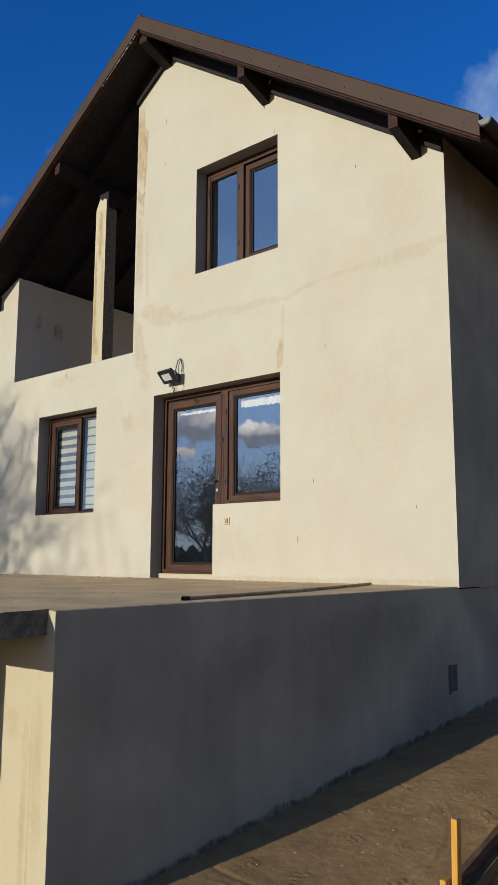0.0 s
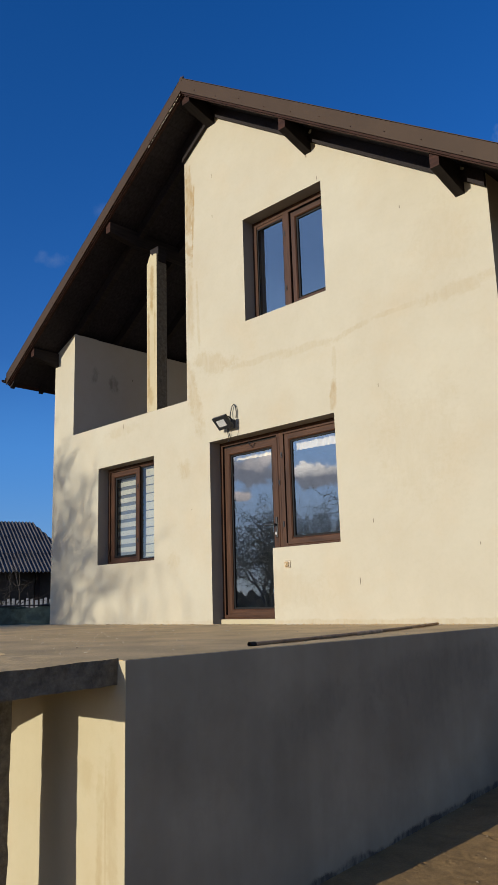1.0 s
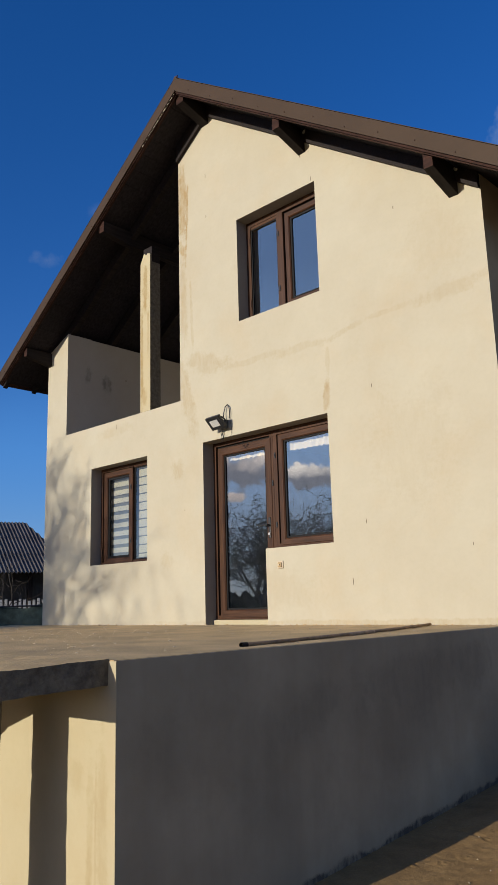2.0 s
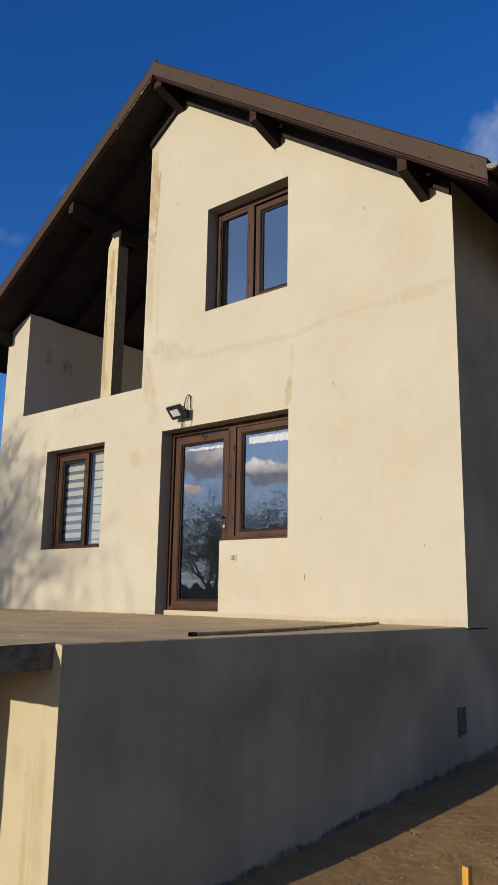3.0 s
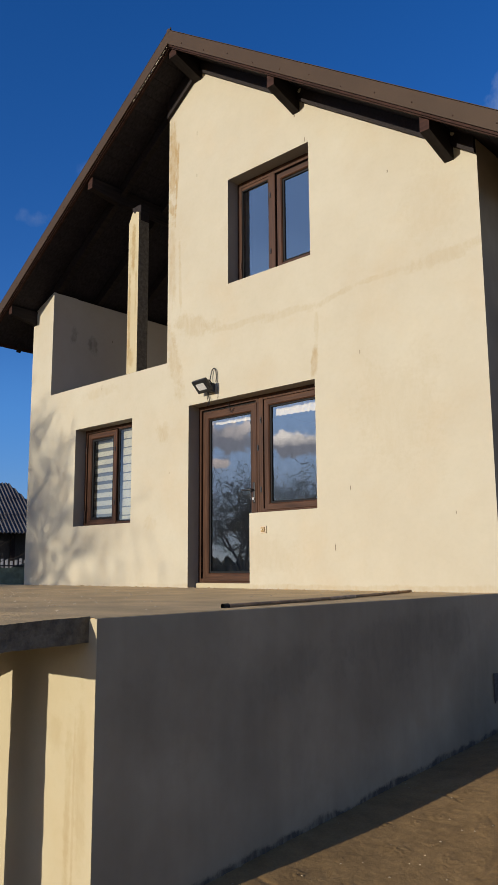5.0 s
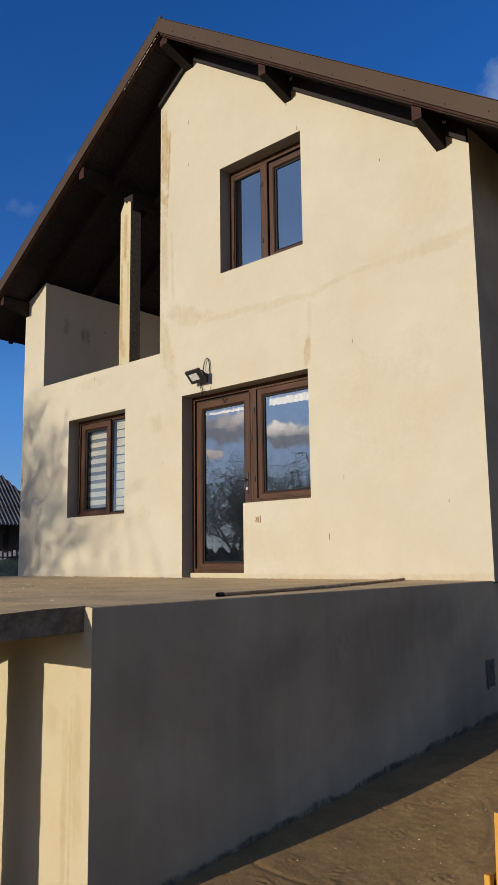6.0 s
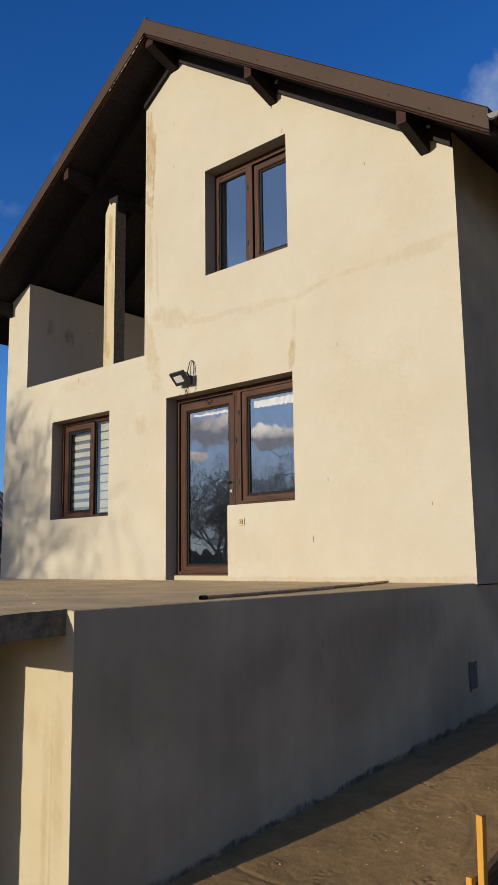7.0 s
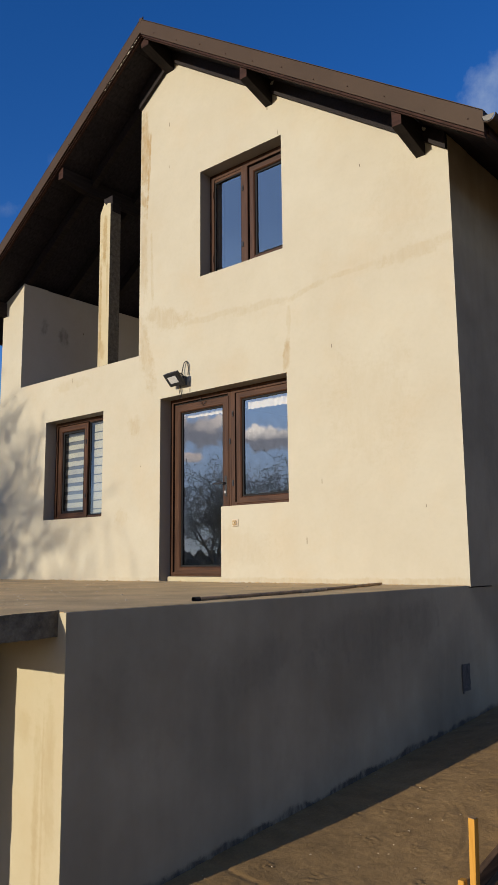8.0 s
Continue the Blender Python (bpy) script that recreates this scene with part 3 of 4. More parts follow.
    strip_wall(bm, [LOG_X1 + 0.252, RIDGE_X, X_R - WALL_T - 0.001], [], 2.601, lambda x: roof_z(x, 0.2), 3.6, 3.7)
    part("inner_wall", bm, M_INSIDE, house)


build_walls()


def slope_slab(bm, side, x_out, top, depth, y0, y1, x_in=None):
    """A sloping slab of one roof side, from the ridge (or x_in) down to x_out."""
    xi = RIDGE_X if x_in is None else x_in
    prism(bm, [(xi, roof_z(xi, top)), (x_out, roof_z(x_out, top)), (x_out, roof_z(x_out, top + depth)), (xi, roof_z(xi, top + depth))], y0, y1)


def build_roof():
    for side, xo in ((-1, EAVE_L), (1, EAVE_R)):
        bm = bmesh.new()
        slope_slab(bm, side, xo, 0.012, 0.03, VERGE_Y + 0.01, Y_BACK + 0.4)
        # standing ridges of the sheet metal, run from ridge to eave
        for i in range(26):
            y = VERGE_Y + 0.35 + 0.35 * i
            slope_slab(bm, side, xo, -0.012, 0.024, y, y + 0.03)
        part("roof_sheet", bm, M_METAL, house, "brown sheet-metal roof")
        # verge flashing and the board behind it
        bm = bmesh.new()
        slope_slab(bm, side, xo, 0.0, 0.192 if side > 0 else 0.172, VERGE_Y - 0.012, VERGE_Y)
        slope_slab(bm, side, xo, -0.006, 0.012, VERGE_Y - 0.012, VERGE_Y + 0.16)
        part("verge_flashing", bm, M_METAL, house, "brown folded metal verge flashing")
        bm = bmesh.new()
        low = 0.217 if side > 0 else 0.186
        slope_slab(bm, side, xo + side * -0.01, 0.10, low - 0.10, VERGE_Y + 0.010, VERGE_Y + 0.03)
        slope_slab(bm, side, xo + side * -0.01, 0.12, low - 0.108, VERGE_Y + 0.032, VERGE_Y + 0.06)
        part("verge_board", bm, M_TRIM, house, "dark red-brown stained verge board")
        # soffit boards, laid along the slope in courses
        n = 22
        run = abs(xo - RIDGE_X)
        for i in range(n):
            a = RIDGE_X + side * (run * i / n + 0.002)
            b = RIDGE_X + side * (run * (i + 1) / n - 0.002)
            bm = bmesh.new()
            prism(bm, [(a, roof_z(a, 0.125)), (b, roof_z(b, 0.125)), (b, roof_z(b, 0.15)), (a, roof_z(a, 0.15))], VERGE_Y + 0.062, 5.2)
            part("soffit_board", bm, M_BOARD, house)
        # rafter laid against the gable wall, deepened to stand for the shadow below it
        bm = bmesh.new()
        slope_slab(bm, side, X_R - 0.004 if side > 0 else LOG_X1 + 0.004, 0.151, 0.162 if side > 0 else 0.235, -0.045, -0.001, RIDGE_X + side * 0.07)
        part("gable_rafter", bm, M_BEAM, house, "dark-stained rafter against the gable wall, deepened to cover the shadow band")
    bm = bmesh.new()
    tube(bm, [(RIDGE_X, VERGE_Y - 0.014, RIDGE_Z - 0.014), (RIDGE_X, Y_BACK + 0.4, RIDGE_Z - 0.014)], 0.030, 12)
    tube(bm, [(RIDGE_X + 0.03, VERGE_Y - 0.002, RIDGE_Z - 0.004), (RIDGE_X + 0.034, VERGE_Y - 0.002, RIDGE_Z + 0.018)], 0.008, 6)
    part("ridge_cap", bm, M_METAL, house, "rounded brown metal ridge cap")


build_roof()


def build_timbers():
    def purlin(x, w, h, top, y1=3.2, sag=0.12):
        bm = bmesh.new()
        ends = ((VERGE_Y + 0.064, h), (0.0, h + sag), (y1, h + sag))
        rings = [[bm.verts.new(p) for p in ((x - w / 2, y, top), (x + w / 2, y, top), (x + w / 2, y, top - d), (x - w / 2, y, top - d))] for y, d in ends]
        for a, b in zip(rings, rings[1:]):
            for i in range(4):
                bm.faces.new((a[i], a[(i + 1) % 4], b[(i + 1) % 4], b[i]))
        bm.faces.new(rings[0])
        bm.faces.new(rings[-1][::-1])
        ob = part("purlin", bm, M_BEAM, house, "dark-stained projecting purlin")
        # end faces take the lighter trim colour, painting in their sunlit look
        ob.data.materials.append(M_TRIM)
        for p in ob.data.polygons:
            p.material_index = 1 if p.normal.y < -0.9 else 0
    purlin(RIDGE_X, 0.13, 0.16, roof_z(RIDGE_X, 0.165))
    purlin(-2.08, 0.095, 0.155, roof_z(-2.09 + 0.065, 0.152))
    purlin(-0.27, 0.095, 0.155, roof_z(-0.27 + 0.06, 0.152))
    purlin(-5.335, 0.10, 0.15, roof_z(-5.335 - 0.05, 0.152), 4.7, 0.06)
    purlin(-7.285, 0.085, 0.125, roof_z(-7.285 - 0.045, 0.152), 3.2, 0.09)
    # rafters under the boards of the loggia
    for y in (0.04, 0.79, 1.56, 2.33, 3.10):
        bm = bmesh.new()
        slope_slab(bm, -1, X_L + 0.03, 0.152, 0.165, y, y + 0.08, RIDGE_X - 0.1)
        part("rafter", bm, M_BEAM, house, "dark-stained rafter")
    for y in (-0.41, 0.09):
        bm = bmesh.new()
        slope_slab(bm, -1, EAVE_L + 0.02, 0.152, 0.085, y - 0.035, y + 0.035, EAVE_L + 0.12)
        part("rafter_tail", bm, M_BEAM, house, "dark-stained rafter tail")


build_timbers()

bm = bmesh.new()
# the front's notched top follows the edge of its lit part
prism(bm, [(-5.025, LOG_Z + 0.001), (-4.815, LOG_Z + 0.001), (-4.815, 4.965), (-4.872, 4.985), (-4.902, 4.962), (-4.945, 5.008), (-5.025, 4.862)], 0.0, 0.03)
box(bm, -5.025, -4.815, 0.0301, 0.175, LOG_Z + 0.001, 4.86)
ob = part("loggia_post", bm, M_POST, house, "square plastered loggia post with ochre damp patches, its sides darkened for shade")
# all but the front face take the dark concrete colour to stand for shade
ob.data.materials.append(M_CONC_AND_SHADE)
for p in ob.data.polygons:
    p.material_index = 0 if p.normal.y < -0.5 else 1
# added dark block: stands for the shaded upper end of the post
part("post_top_shade", boxed(-5.0, -4.818, 0.032, 0.172, 4.861, 5.09, bevel=0.004, seg=1), M_BEAM, house, "added dark block standing for the shaded top of the post")


# ---------------------------------------------------------------- windows and door
def ring(x0, x1, z0, z1, w, y0, y1):
    """A rectangular frame of bars w wide."""
    bm = bmesh.new()
    box(bm, x0, x0 + w, y0, y1, z0, z1)
    box(bm, x1 - w, x1, y0, y1, z0, z1)
    box(bm, x0 + w, x1 - w, y0 + 0.0005, y1, z0, z0 + w)
    box(bm, x0 + w, x1 - w, y0 + 0.0005, y1, z1 - w, z1)
    return bm


def mitred(x0, x1, z0, z1, w, y0, y1, lip=0.012):
    """A sash frame with mitred corners, its face stepped back towards the pane."""
    bm = bmesh.new()
    rings = []
    for inset, y in ((0.0, y1), (0.0, y0 + 0.006), (0.006, y0), (w - lip, y0), (w, y0 + lip), (w, y1)):
        rings.append([bm.verts.new(p) for p in ((x0 + inset, y, z0 + inset), (x1 - inset, y, z0 + inset), (x1 - inset, y, z1 - inset), (x0 + inset, y, z1 - inset))])
    for a, b in zip(rings, rings[1:] + rings[:1]):
        for i in range(4):
            j = (i + 1) % 4
            bm.faces.new((a[i], a[j], b[j], b[i]))
    return bm


def sash(owner, x0, x1, z0, z1, y, w=0.08, seal=0.014):
    frame_part = part("sash", mitred(x0, x1, z0, z1, w, y, y + 0.06), M_FRAME, owner, "brown woodgrain sash with mitred corners")
    frame_part.data.materials.append(M_FRAME_H)
    for p in frame_part.data.polygons:
        c = p.center
        if min(c.z - z0, z1 - c.z) < w * 0.9 and x0 + w * 0.5 < c.x < x1 - w * 0.5:
            p.material_index = 1
    part("glazing_seal", ring(x0 + w - 0.001, x1 - w + 0.001, z0 + w - 0.001, z1 - w + 0.001, seal, y + 0.022, y + 0.05), M_SEAL_AND_SHADE, owner, "black rubber glazing seal")
    bm = bmesh.new()
    box(bm, x0 + w + 0.002, x1 - w - 0.002, y + 0.034, y + 0.040, z0 + w + 0.002, z1 - w - 0.002)
    pane = part("pane", bm, M_GLASS, owner, "clear reflecting pane")
    pane.data.materials.append(M_GLASS_IN)
    for p in pane.data.polygons:
        p.material_index = 0 if p.normal.y < -0.9 else 1


def keeps(owner, x, y, heights):
    """Small black striker plates screwed to a stile."""
    for z in heights:
        bm = boxed(x - 0.012, x + 0.012, y - 0.008, y, z - 0.032, z + 0.032, bevel=0.003, seg=1)
        box(bm, x - 0.006, x + 0.006, y - 0.013, y - 0.008, z - 0.012, z + 0.012)
        part("striker_plate", bm, M_BLACK, owner, "small black metal striker plate")


def fixed_light(owner, x0, x1, z0, z1, y):
    """A pane glazed straight into the outer frame, with its seal."""
    part("glazing_seal", ring(x0, x1, z0, z1, 0.014, y, y + 0.02), M_SEAL_AND_SHADE, owner, "black rubber glazing seal")
    bm = bmesh.new()
    box(bm, x0 + 0.002, x1 - 0.002, y + 0.008, y + 0.014, z0 + 0.002, z1 - 0.002)
    pane = part("pane", bm, M_GLASS, owner, "clear reflecting pane")
    pane.data.materials.append(M_GLASS_IN)
    for p in pane.data.polygons:
        p.material_index = 0 if p.normal.y < -0.9 else 1


def hinges(owner, x, y, heights):
    for z in heights:
        part("hinge", tubed([(x, y - 0.004, z - 0.04), (x, y - 0.004, z + 0.04)], 0.007, 8), M_FRAME, owner, "brown hinge")


def joint_strip(owner, x0, x1, z0, z1, y):
    """A black strip that stands for the shade in the joint between a frame and its sash."""
    part("joint_shade", boxed(x0, x1, y + 0.022, y + 0.045, z0, z1), M_SEAL_AND_SHADE, owner, "black strip standing for the shaded joint")


def upper_window(x0, x1, z0, z1):
    w = part("window", ring(x0, x1, z0, z1, 0.066, FRAME_Y, FRAME_Y + 0.075), M_FRAME, house, "brown woodgrain window with a fixed light and one sash, set deep in its reveal")
    fixed_light(w, x0 + 0.067, -2.652, z0 + 0.067, z1 - 0.100, FRAME_Y + 0.012)
    part("head_bar", boxed(x0 + 0.066, -2.650, FRAME_Y + 0.008, FRAME_Y + 0.07, z1 - 0.100, z1 - 0.066), M_FRAME_H, w)
    part("mullion", boxed(-2.650, -2.552, FRAME_Y - 0.004, FRAME_Y + 0.07, z0 + 0.066, z1 - 0.066, bevel=0.004, seg=1), M_FRAME, w)
    keeps(w, -2.622, FRAME_Y - 0.004, (z0 + 0.3, z1 - 0.32))
    joint_strip(w, -2.552, -2.524, z0 + 0.066, z1 - 0.066, FRAME_Y + 0.008)
    sash(w, -2.524, x1 - 0.035, z0 + 0.05, z1 - 0.098, FRAME_Y - 0.004, 0.072, 0.024)
    # black strip filling the joint above the sash
    part("head_joint", boxed(-2.524, x1 - 0.066, FRAME_Y + 0.034, FRAME_Y + 0.06, z1 - 0.098, z1 - 0.066), M_SEAL_AND_SHADE, w)
    hinges(w, x0 + 0.052, FRAME_Y, (z0 + 0.25, z1 - 0.25))


def lower_window(x0, x1, z0, z1):
    w = part("window", ring(x0, x1, z0, z1, 0.044, FRAME_Y, FRAME_Y + 0.075), M_FRAME, house, "brown woodgrain window with one opening sash and one fixed light")
    joint_strip(w, x0 + 0.044, x0 + 0.080, z0 + 0.044, z1 - 0.044, FRAME_Y + 0.012)
    sash(w, x0 + 0.080, -5.404, z0 + 0.012, z1 - 0.058, FRAME_Y - 0.008, 0.080, 0.030)
    keeps(w, -5.434, FRAME_Y - 0.008, (z0 + 0.3, z1 - 0.32))
    joint_strip(w, -5.404, -5.386, z0 + 0.044, z1 - 0.044, FRAME_Y + 0.006)
    fixed_light(w, -5.386, x1 - 0.045, z0 + 0.045, z1 - 0.060, FRAME_Y + 0.02)
    part("head_bar", boxed(-5.386, x1 - 0.044, FRAME_Y + 0.006, FRAME_Y + 0.07, z1 - 0.060, z1 - 0.044), M_FRAME_H, w)
    hinges(w, x0 + 0.036, FRAME_Y, (z0 + 0.18, z1 - 0.28))


upper_window(*UP_WIN)
lower_window(*LOW_WIN)
door = part("door", ring(DOOR_X0, DOOR_XM - 0.002, 0.06, DOOR_TOP, 0.046, FRAME_Y, FRAME_Y + 0.075), M_FRAME, house, "brown woodgrain glazed terrace door, closed")
joint_strip(door, DOOR_X0 + 0.046, DOOR_X0 + 0.082, 0.106, DOOR_TOP - 0.046, FRAME_Y + 0.010)
sash(door, DOOR_X0 + 0.082, DOOR_XM - 0.030, 0.075, DOOR_TOP - 0.075, FRAME_Y - 0.008, 0.094, 0.02)
# black strip filling the joint above the door sash
part("head_joint", boxed(DOOR_X0 + 0.082, DOOR_XM - 0.048, FRAME_Y + 0.034, FRAME_Y + 0.06, DOOR_TOP - 0.075, DOOR_TOP - 0.046), M_SEAL_AND_SHADE, door)
keeps(door, DOOR_XM - 0.017, FRAME_Y, (1.55,))
hx = DOOR_XM - 0.074
handle = part("handle", boxed(hx - 0.017, hx + 0.017, FRAME_Y - 0.02, FRAME_Y - 0.008, 0.94, 1.17, bevel=0.006), M_BLACK, door, "black lever handle plate")
bm = tubed([(hx, FRAME_Y - 0.02, 1.085), (hx, FRAME_Y - 0.06, 1.085), (hx - 0.03, FRAME_Y - 0.07, 1.085), (hx - 0.13, FRAME_Y - 0.07, 1.083)], 0.010, 8)
part("handle_lever", bm, M_BLACK, door, "black lever")
part("lock_cylinder", tubed([(hx, FRAME_Y - 0.026, 0.985), (hx, FRAME_Y - 0.016, 0.985)], 0.016, 12), M_CHROME, door, "bright steel lock cylinder")
side_win = part("window", ring(DOOR_XM + 0.001, DOOR_X1, DOOR_SILL, DOOR_TOP, 0.056, FRAME_Y, FRAME_Y + 0.075), M_FRAME, house, "brown woodgrain side window beside the door")
joint_strip(side_win, DOOR_XM + 0.057, DOOR_XM + 0.078, DOOR_SILL + 0.056, DOOR_TOP - 0.056, FRAME_Y + 0.010)
sash(side_win, DOOR_XM + 0.078, DOOR_X1 - 0.03, DOOR_SILL + 0.035, DOOR_TOP - 0.062, FRAME_Y - 0.006, 0.074, 0.022)
keeps(side_win, DOOR_XM + 0.028, FRAME_Y, (1.08, 1.86))
bm = boxed(DOOR_X0 + 0.002, DOOR_XM - 0.002, FRAME_Y - 0.05, FRAME_Y + 0.07, 0.0, 0.058, bevel=0.008)
part("threshold", bm, M_POST, house, "pale cement threshold")

# ---------------------------------------------------------------- roof fittings
def gutter(x, side):
    bm = bmesh.new()
    z = roof_z(x, 0.07)
    arc = [math.pi + math.pi * i / 12 for i in range(13)]
    rings = []
    for y in (VERGE_Y - 0.03, Y_BACK + 0.4):
        outer = [bm.verts.new((x + side * 0.05 + 0.062 * math.cos(a), y, z + 0.062 * math.sin(a))) for a in arc]
        inner = [bm.verts.new((x + side * 0.05 + 0.056 * math.cos(a), y, z + 0.056 * math.sin(a))) for a in arc]
        rings.append(outer + inner[::-1])
    n = len(rings[0])
    for i in range(n):
        j = (i + 1) % n
        bm.faces.new((rings[0][i], rings[0][j], rings[1][j], rings[1][i]))
    for r in rings:
        for i in range(12):
            bm.faces.new((r[i], r[i + 1], r[n - 2 - i], r[n - 1 - i]))
    return part("gutter", bm, M_METAL, house, "half-round brown metal gutter")


gutter(EAVE_R, 1)
gutter(EAVE_L, -1)
bm = bmesh.new()
gx, gz = EAVE_R + 0.05, roof_z(EAVE_R, 0.07)
half = [bm.verts.new((gx + 0.05 * math.cos(math.pi + math.pi * i / 12), VERGE_Y - 0.034, gz + 0.05 * math.sin(math.pi + math.pi * i / 12))) for i in range(13)]
half2 = [bm.verts.new((v.co.x, VERGE_Y - 0.031, v.co.z)) for v in half]
bm.faces.new(half)
bm.faces.new(half2[::-1])
for i in range(13):
    j = (i + 1) % 13
    bm.faces.new((half[i], half[j], half2[j], half2[i]))
part("gutter_stop", bm, plain("dull_zinc", (0.11, 0.105, 0.095), 0.45, 1.0, 0.1), house, "bright steel gutter stop end")
for side, xo in ((-1, EAVE_L), (1, EAVE_R)):
    bm = bmesh.new()
    slope_slab(bm, side, xo + side * 0.004, 0.05, 0.13, VERGE_Y + 0.07, Y_BACK + 0.3, xo - side * 0.025)
    part("eave_board", bm, M_TRIM, house, "dark-stained eave board")
    for i in range(11):
        x = RIDGE_X + side * (0.25 + 0.385 * i)
        bm = tubed([(x, VERGE_Y - 0.018, roof_z(x, 0.135 + 0.02 * math.sin(i * 2.3))), (x, VERGE_Y - 0.012, roof_z(x, 0.135 + 0.02 * math.sin(i * 2.3)))], 0.006, 8)
        part("screw", bm, M_TRIM, house)
for x in (-2.00, -0.21):
    bm = bmesh.new()
    bmesh.ops.create_icosphere(bm, subdivisions=2, radius=0.035)
    for v in bm.verts:
        v.co *= 1 + 0.4 * noise.noise(v.co * 40 + Vector((x, 0, 0)))
        v.co += Vector((x, -0.02, roof_z(x, 0.19)))
    part("foam_lump", bm, plain("dried_foam", (0.62, 0.58, 0.45), 0.9), house, "pale lump of dried foam")

foam_rnd = random.Random(3)
bm = bmesh.new()
for i in range(70):
    x = RIDGE_X - 0.04 - 0.010 * i
    if foam_rnd.random() < 0.25 + 0.006 * i:
        continue
    made = bmesh.ops.create_icosphere(bm, subdivisions=1, radius=foam_rnd.uniform(0.003, 0.0065))
    bmesh.ops.scale(bm, verts=made["verts"], vec=(foam_rnd.uniform(1.0, 2.2), 1.0, 1.0))
    bmesh.ops.translate(bm, verts=made["verts"], vec=(x, VERGE_Y + 0.005, roof_z(x, 0.174 + foam_rnd.uniform(0, 0.005))))
tagged(part("foam_seam", bm, plain("verge_foam", (0.66, 0.62, 0.52), 0.9), house),
       "broken line of pale dried foam under the verge", kind="stuff")

# ---------------------------------------------------------------- blinds and curtain behind the panes
M_SHEER = plain("sheer_fabric", (0.15, 0.155, 0.145), 0.9, vary=0.05)


def zebra_blind(x0, x1, z0, z1, y, white, sheer, label):
    blind = tagged(empty("roller_blind", ((x0 + x1) / 2, y, z1)), label, "blind", "blinds of the lower window")
    part("roller", tubed([(x0, y, z1), (x1, y, z1)], 0.02, 10), M_WHITE, blind)
    z = z1 - 0.03
    while z > z0:
        b = max(z - white, z0)
        part("band", boxed(x0, x1, y, y + 0.003, b, z), M_WHITE, blind, "opaque white band")
        z = b
        if z - sheer > z0:
            part("sheer_band", boxed(x0, x1, y + 0.012, y + 0.014, z - sheer, z), M_SHEER, blind, "sheer grey band")
        z -= sheer
    part("bottom_bar", boxed(x0, x1, y - 0.006, y + 0.010, z0 - 0.025, z0, bevel=0.003, seg=1), M_WHITE, blind)


zebra_blind(-6.02, -5.52, LOW_WIN[2] + 0.10, LOW_WIN[3] - 0.06, 0.245, 0.066, 0.048, "white striped day-and-night roller blind with bands apart")
zebra_blind(-5.37, -4.93, LOW_WIN[2] + 0.10, LOW_WIN[3] - 0.06, 0.245, 0.098, 0.016, "white day-and-night roller blind with bands closed")


def valance():
    rows = []
    bm = bmesh.new()
    for i in range(421):
        x = -3.74 + 1.78 * i / 420
        low = 1.924 - 0.038 * i / 420 + 0.004 * math.sin(i * 0.34 + math.sin(i * 0.07))
        y = 0.262 + 0.007 * math.sin(i * 0.23 + 2.2 * math.sin(i * 0.051)) + 0.004 * math.sin(i * 0.11 + 1)
        rows.append([bm.verts.new(p) for p in ((x, y, 2.09), (x, y, low), (x, y + 0.004, low), (x, y + 0.004, 2.09))])
    for a, b in zip(rows, rows[1:]):
        for i in range(4):
            bm.faces.new((a[i], a[(i + 1) % 4], b[(i + 1) % 4], b[i]))
    bm.faces.new(rows[0])
    bm.faces.new(rows[-1][::-1])
    ob = part("curtain_valance", bm, plain("cream_fabric", (0.80, 0.68, 0.46), 0.9, vary=0.05))
    tagged(ob, "short white gathered curtain hanging behind the door glass", "curtain")


valance()


# ---------------------------------------------------------------- floodlight with its cable, socket, wall patch
def floodlight():
    lamp = tagged(empty("floodlight", (-3.40, 0.0, 2.30)), "black outdoor floodlight on the plaster above the door", "floodlight")
    m = Matrix.Translation((-3.44, -0.13, 2.31)) @ pose(0, 0, 0, 42, 0, -6)
    part("housing", boxed(-0.125, 0.125, -0.018, 0.022, -0.085, 0.085, bevel=0.008, m=m), M_BLACK, lamp)
    part("lamp_glass", boxed(-0.072, 0.072, -0.022, -0.0185, -0.042, 0.042, m=m), plain("pale_reflector", (0.55, 0.56, 0.55), 0.25, vary=0.1, scale=30), lamp, "pale lamp glass")
    for i in range(6):
        part("cooling_fin", boxed(-0.09 + 0.034 * i, -0.082 + 0.034 * i, 0.022, 0.045, -0.06, 0.06, m=m), M_BLACK, lamp)
    part("driver_box", boxed(-3.445, -3.355, -0.06, -0.004, 2.245, 2.35, bevel=0.008), plain("blue_black_plastic", (0.03, 0.034, 0.045), 0.5), lamp)
    part("bracket", tubed([(-3.57, -0.12, 2.33), (-3.54, -0.05, 2.325), (-3.44, -0.012, 2.32), (-3.36, -0.05, 2.335), (-3.322, -0.12, 2.352), (-3.33, -0.15, 2.36)], 0.008, 8), M_BLACK, lamp)
    loop = [(-3.40, -0.05, 2.36), (-3.405, -0.03, 2.44), (-3.385, -0.025, 2.51), (-3.355, -0.02, 2.53), (-3.33, -0.02, 2.50), (-3.318, -0.02, 2.43), (-3.325, -0.02, 2.36), (-3.305, -0.015, 2.28), (-3.30, -0.012, 2.2), (-3.32, -0.01, 2.14)]
    part("cable", tubed(loop[:7], 0.0065, 8), M_BLACK, lamp, "looped black cable")
    part("wire_end", tubed(loop[6:], 0.0018, 6), M_BLACK, lamp, "thin loose wire")
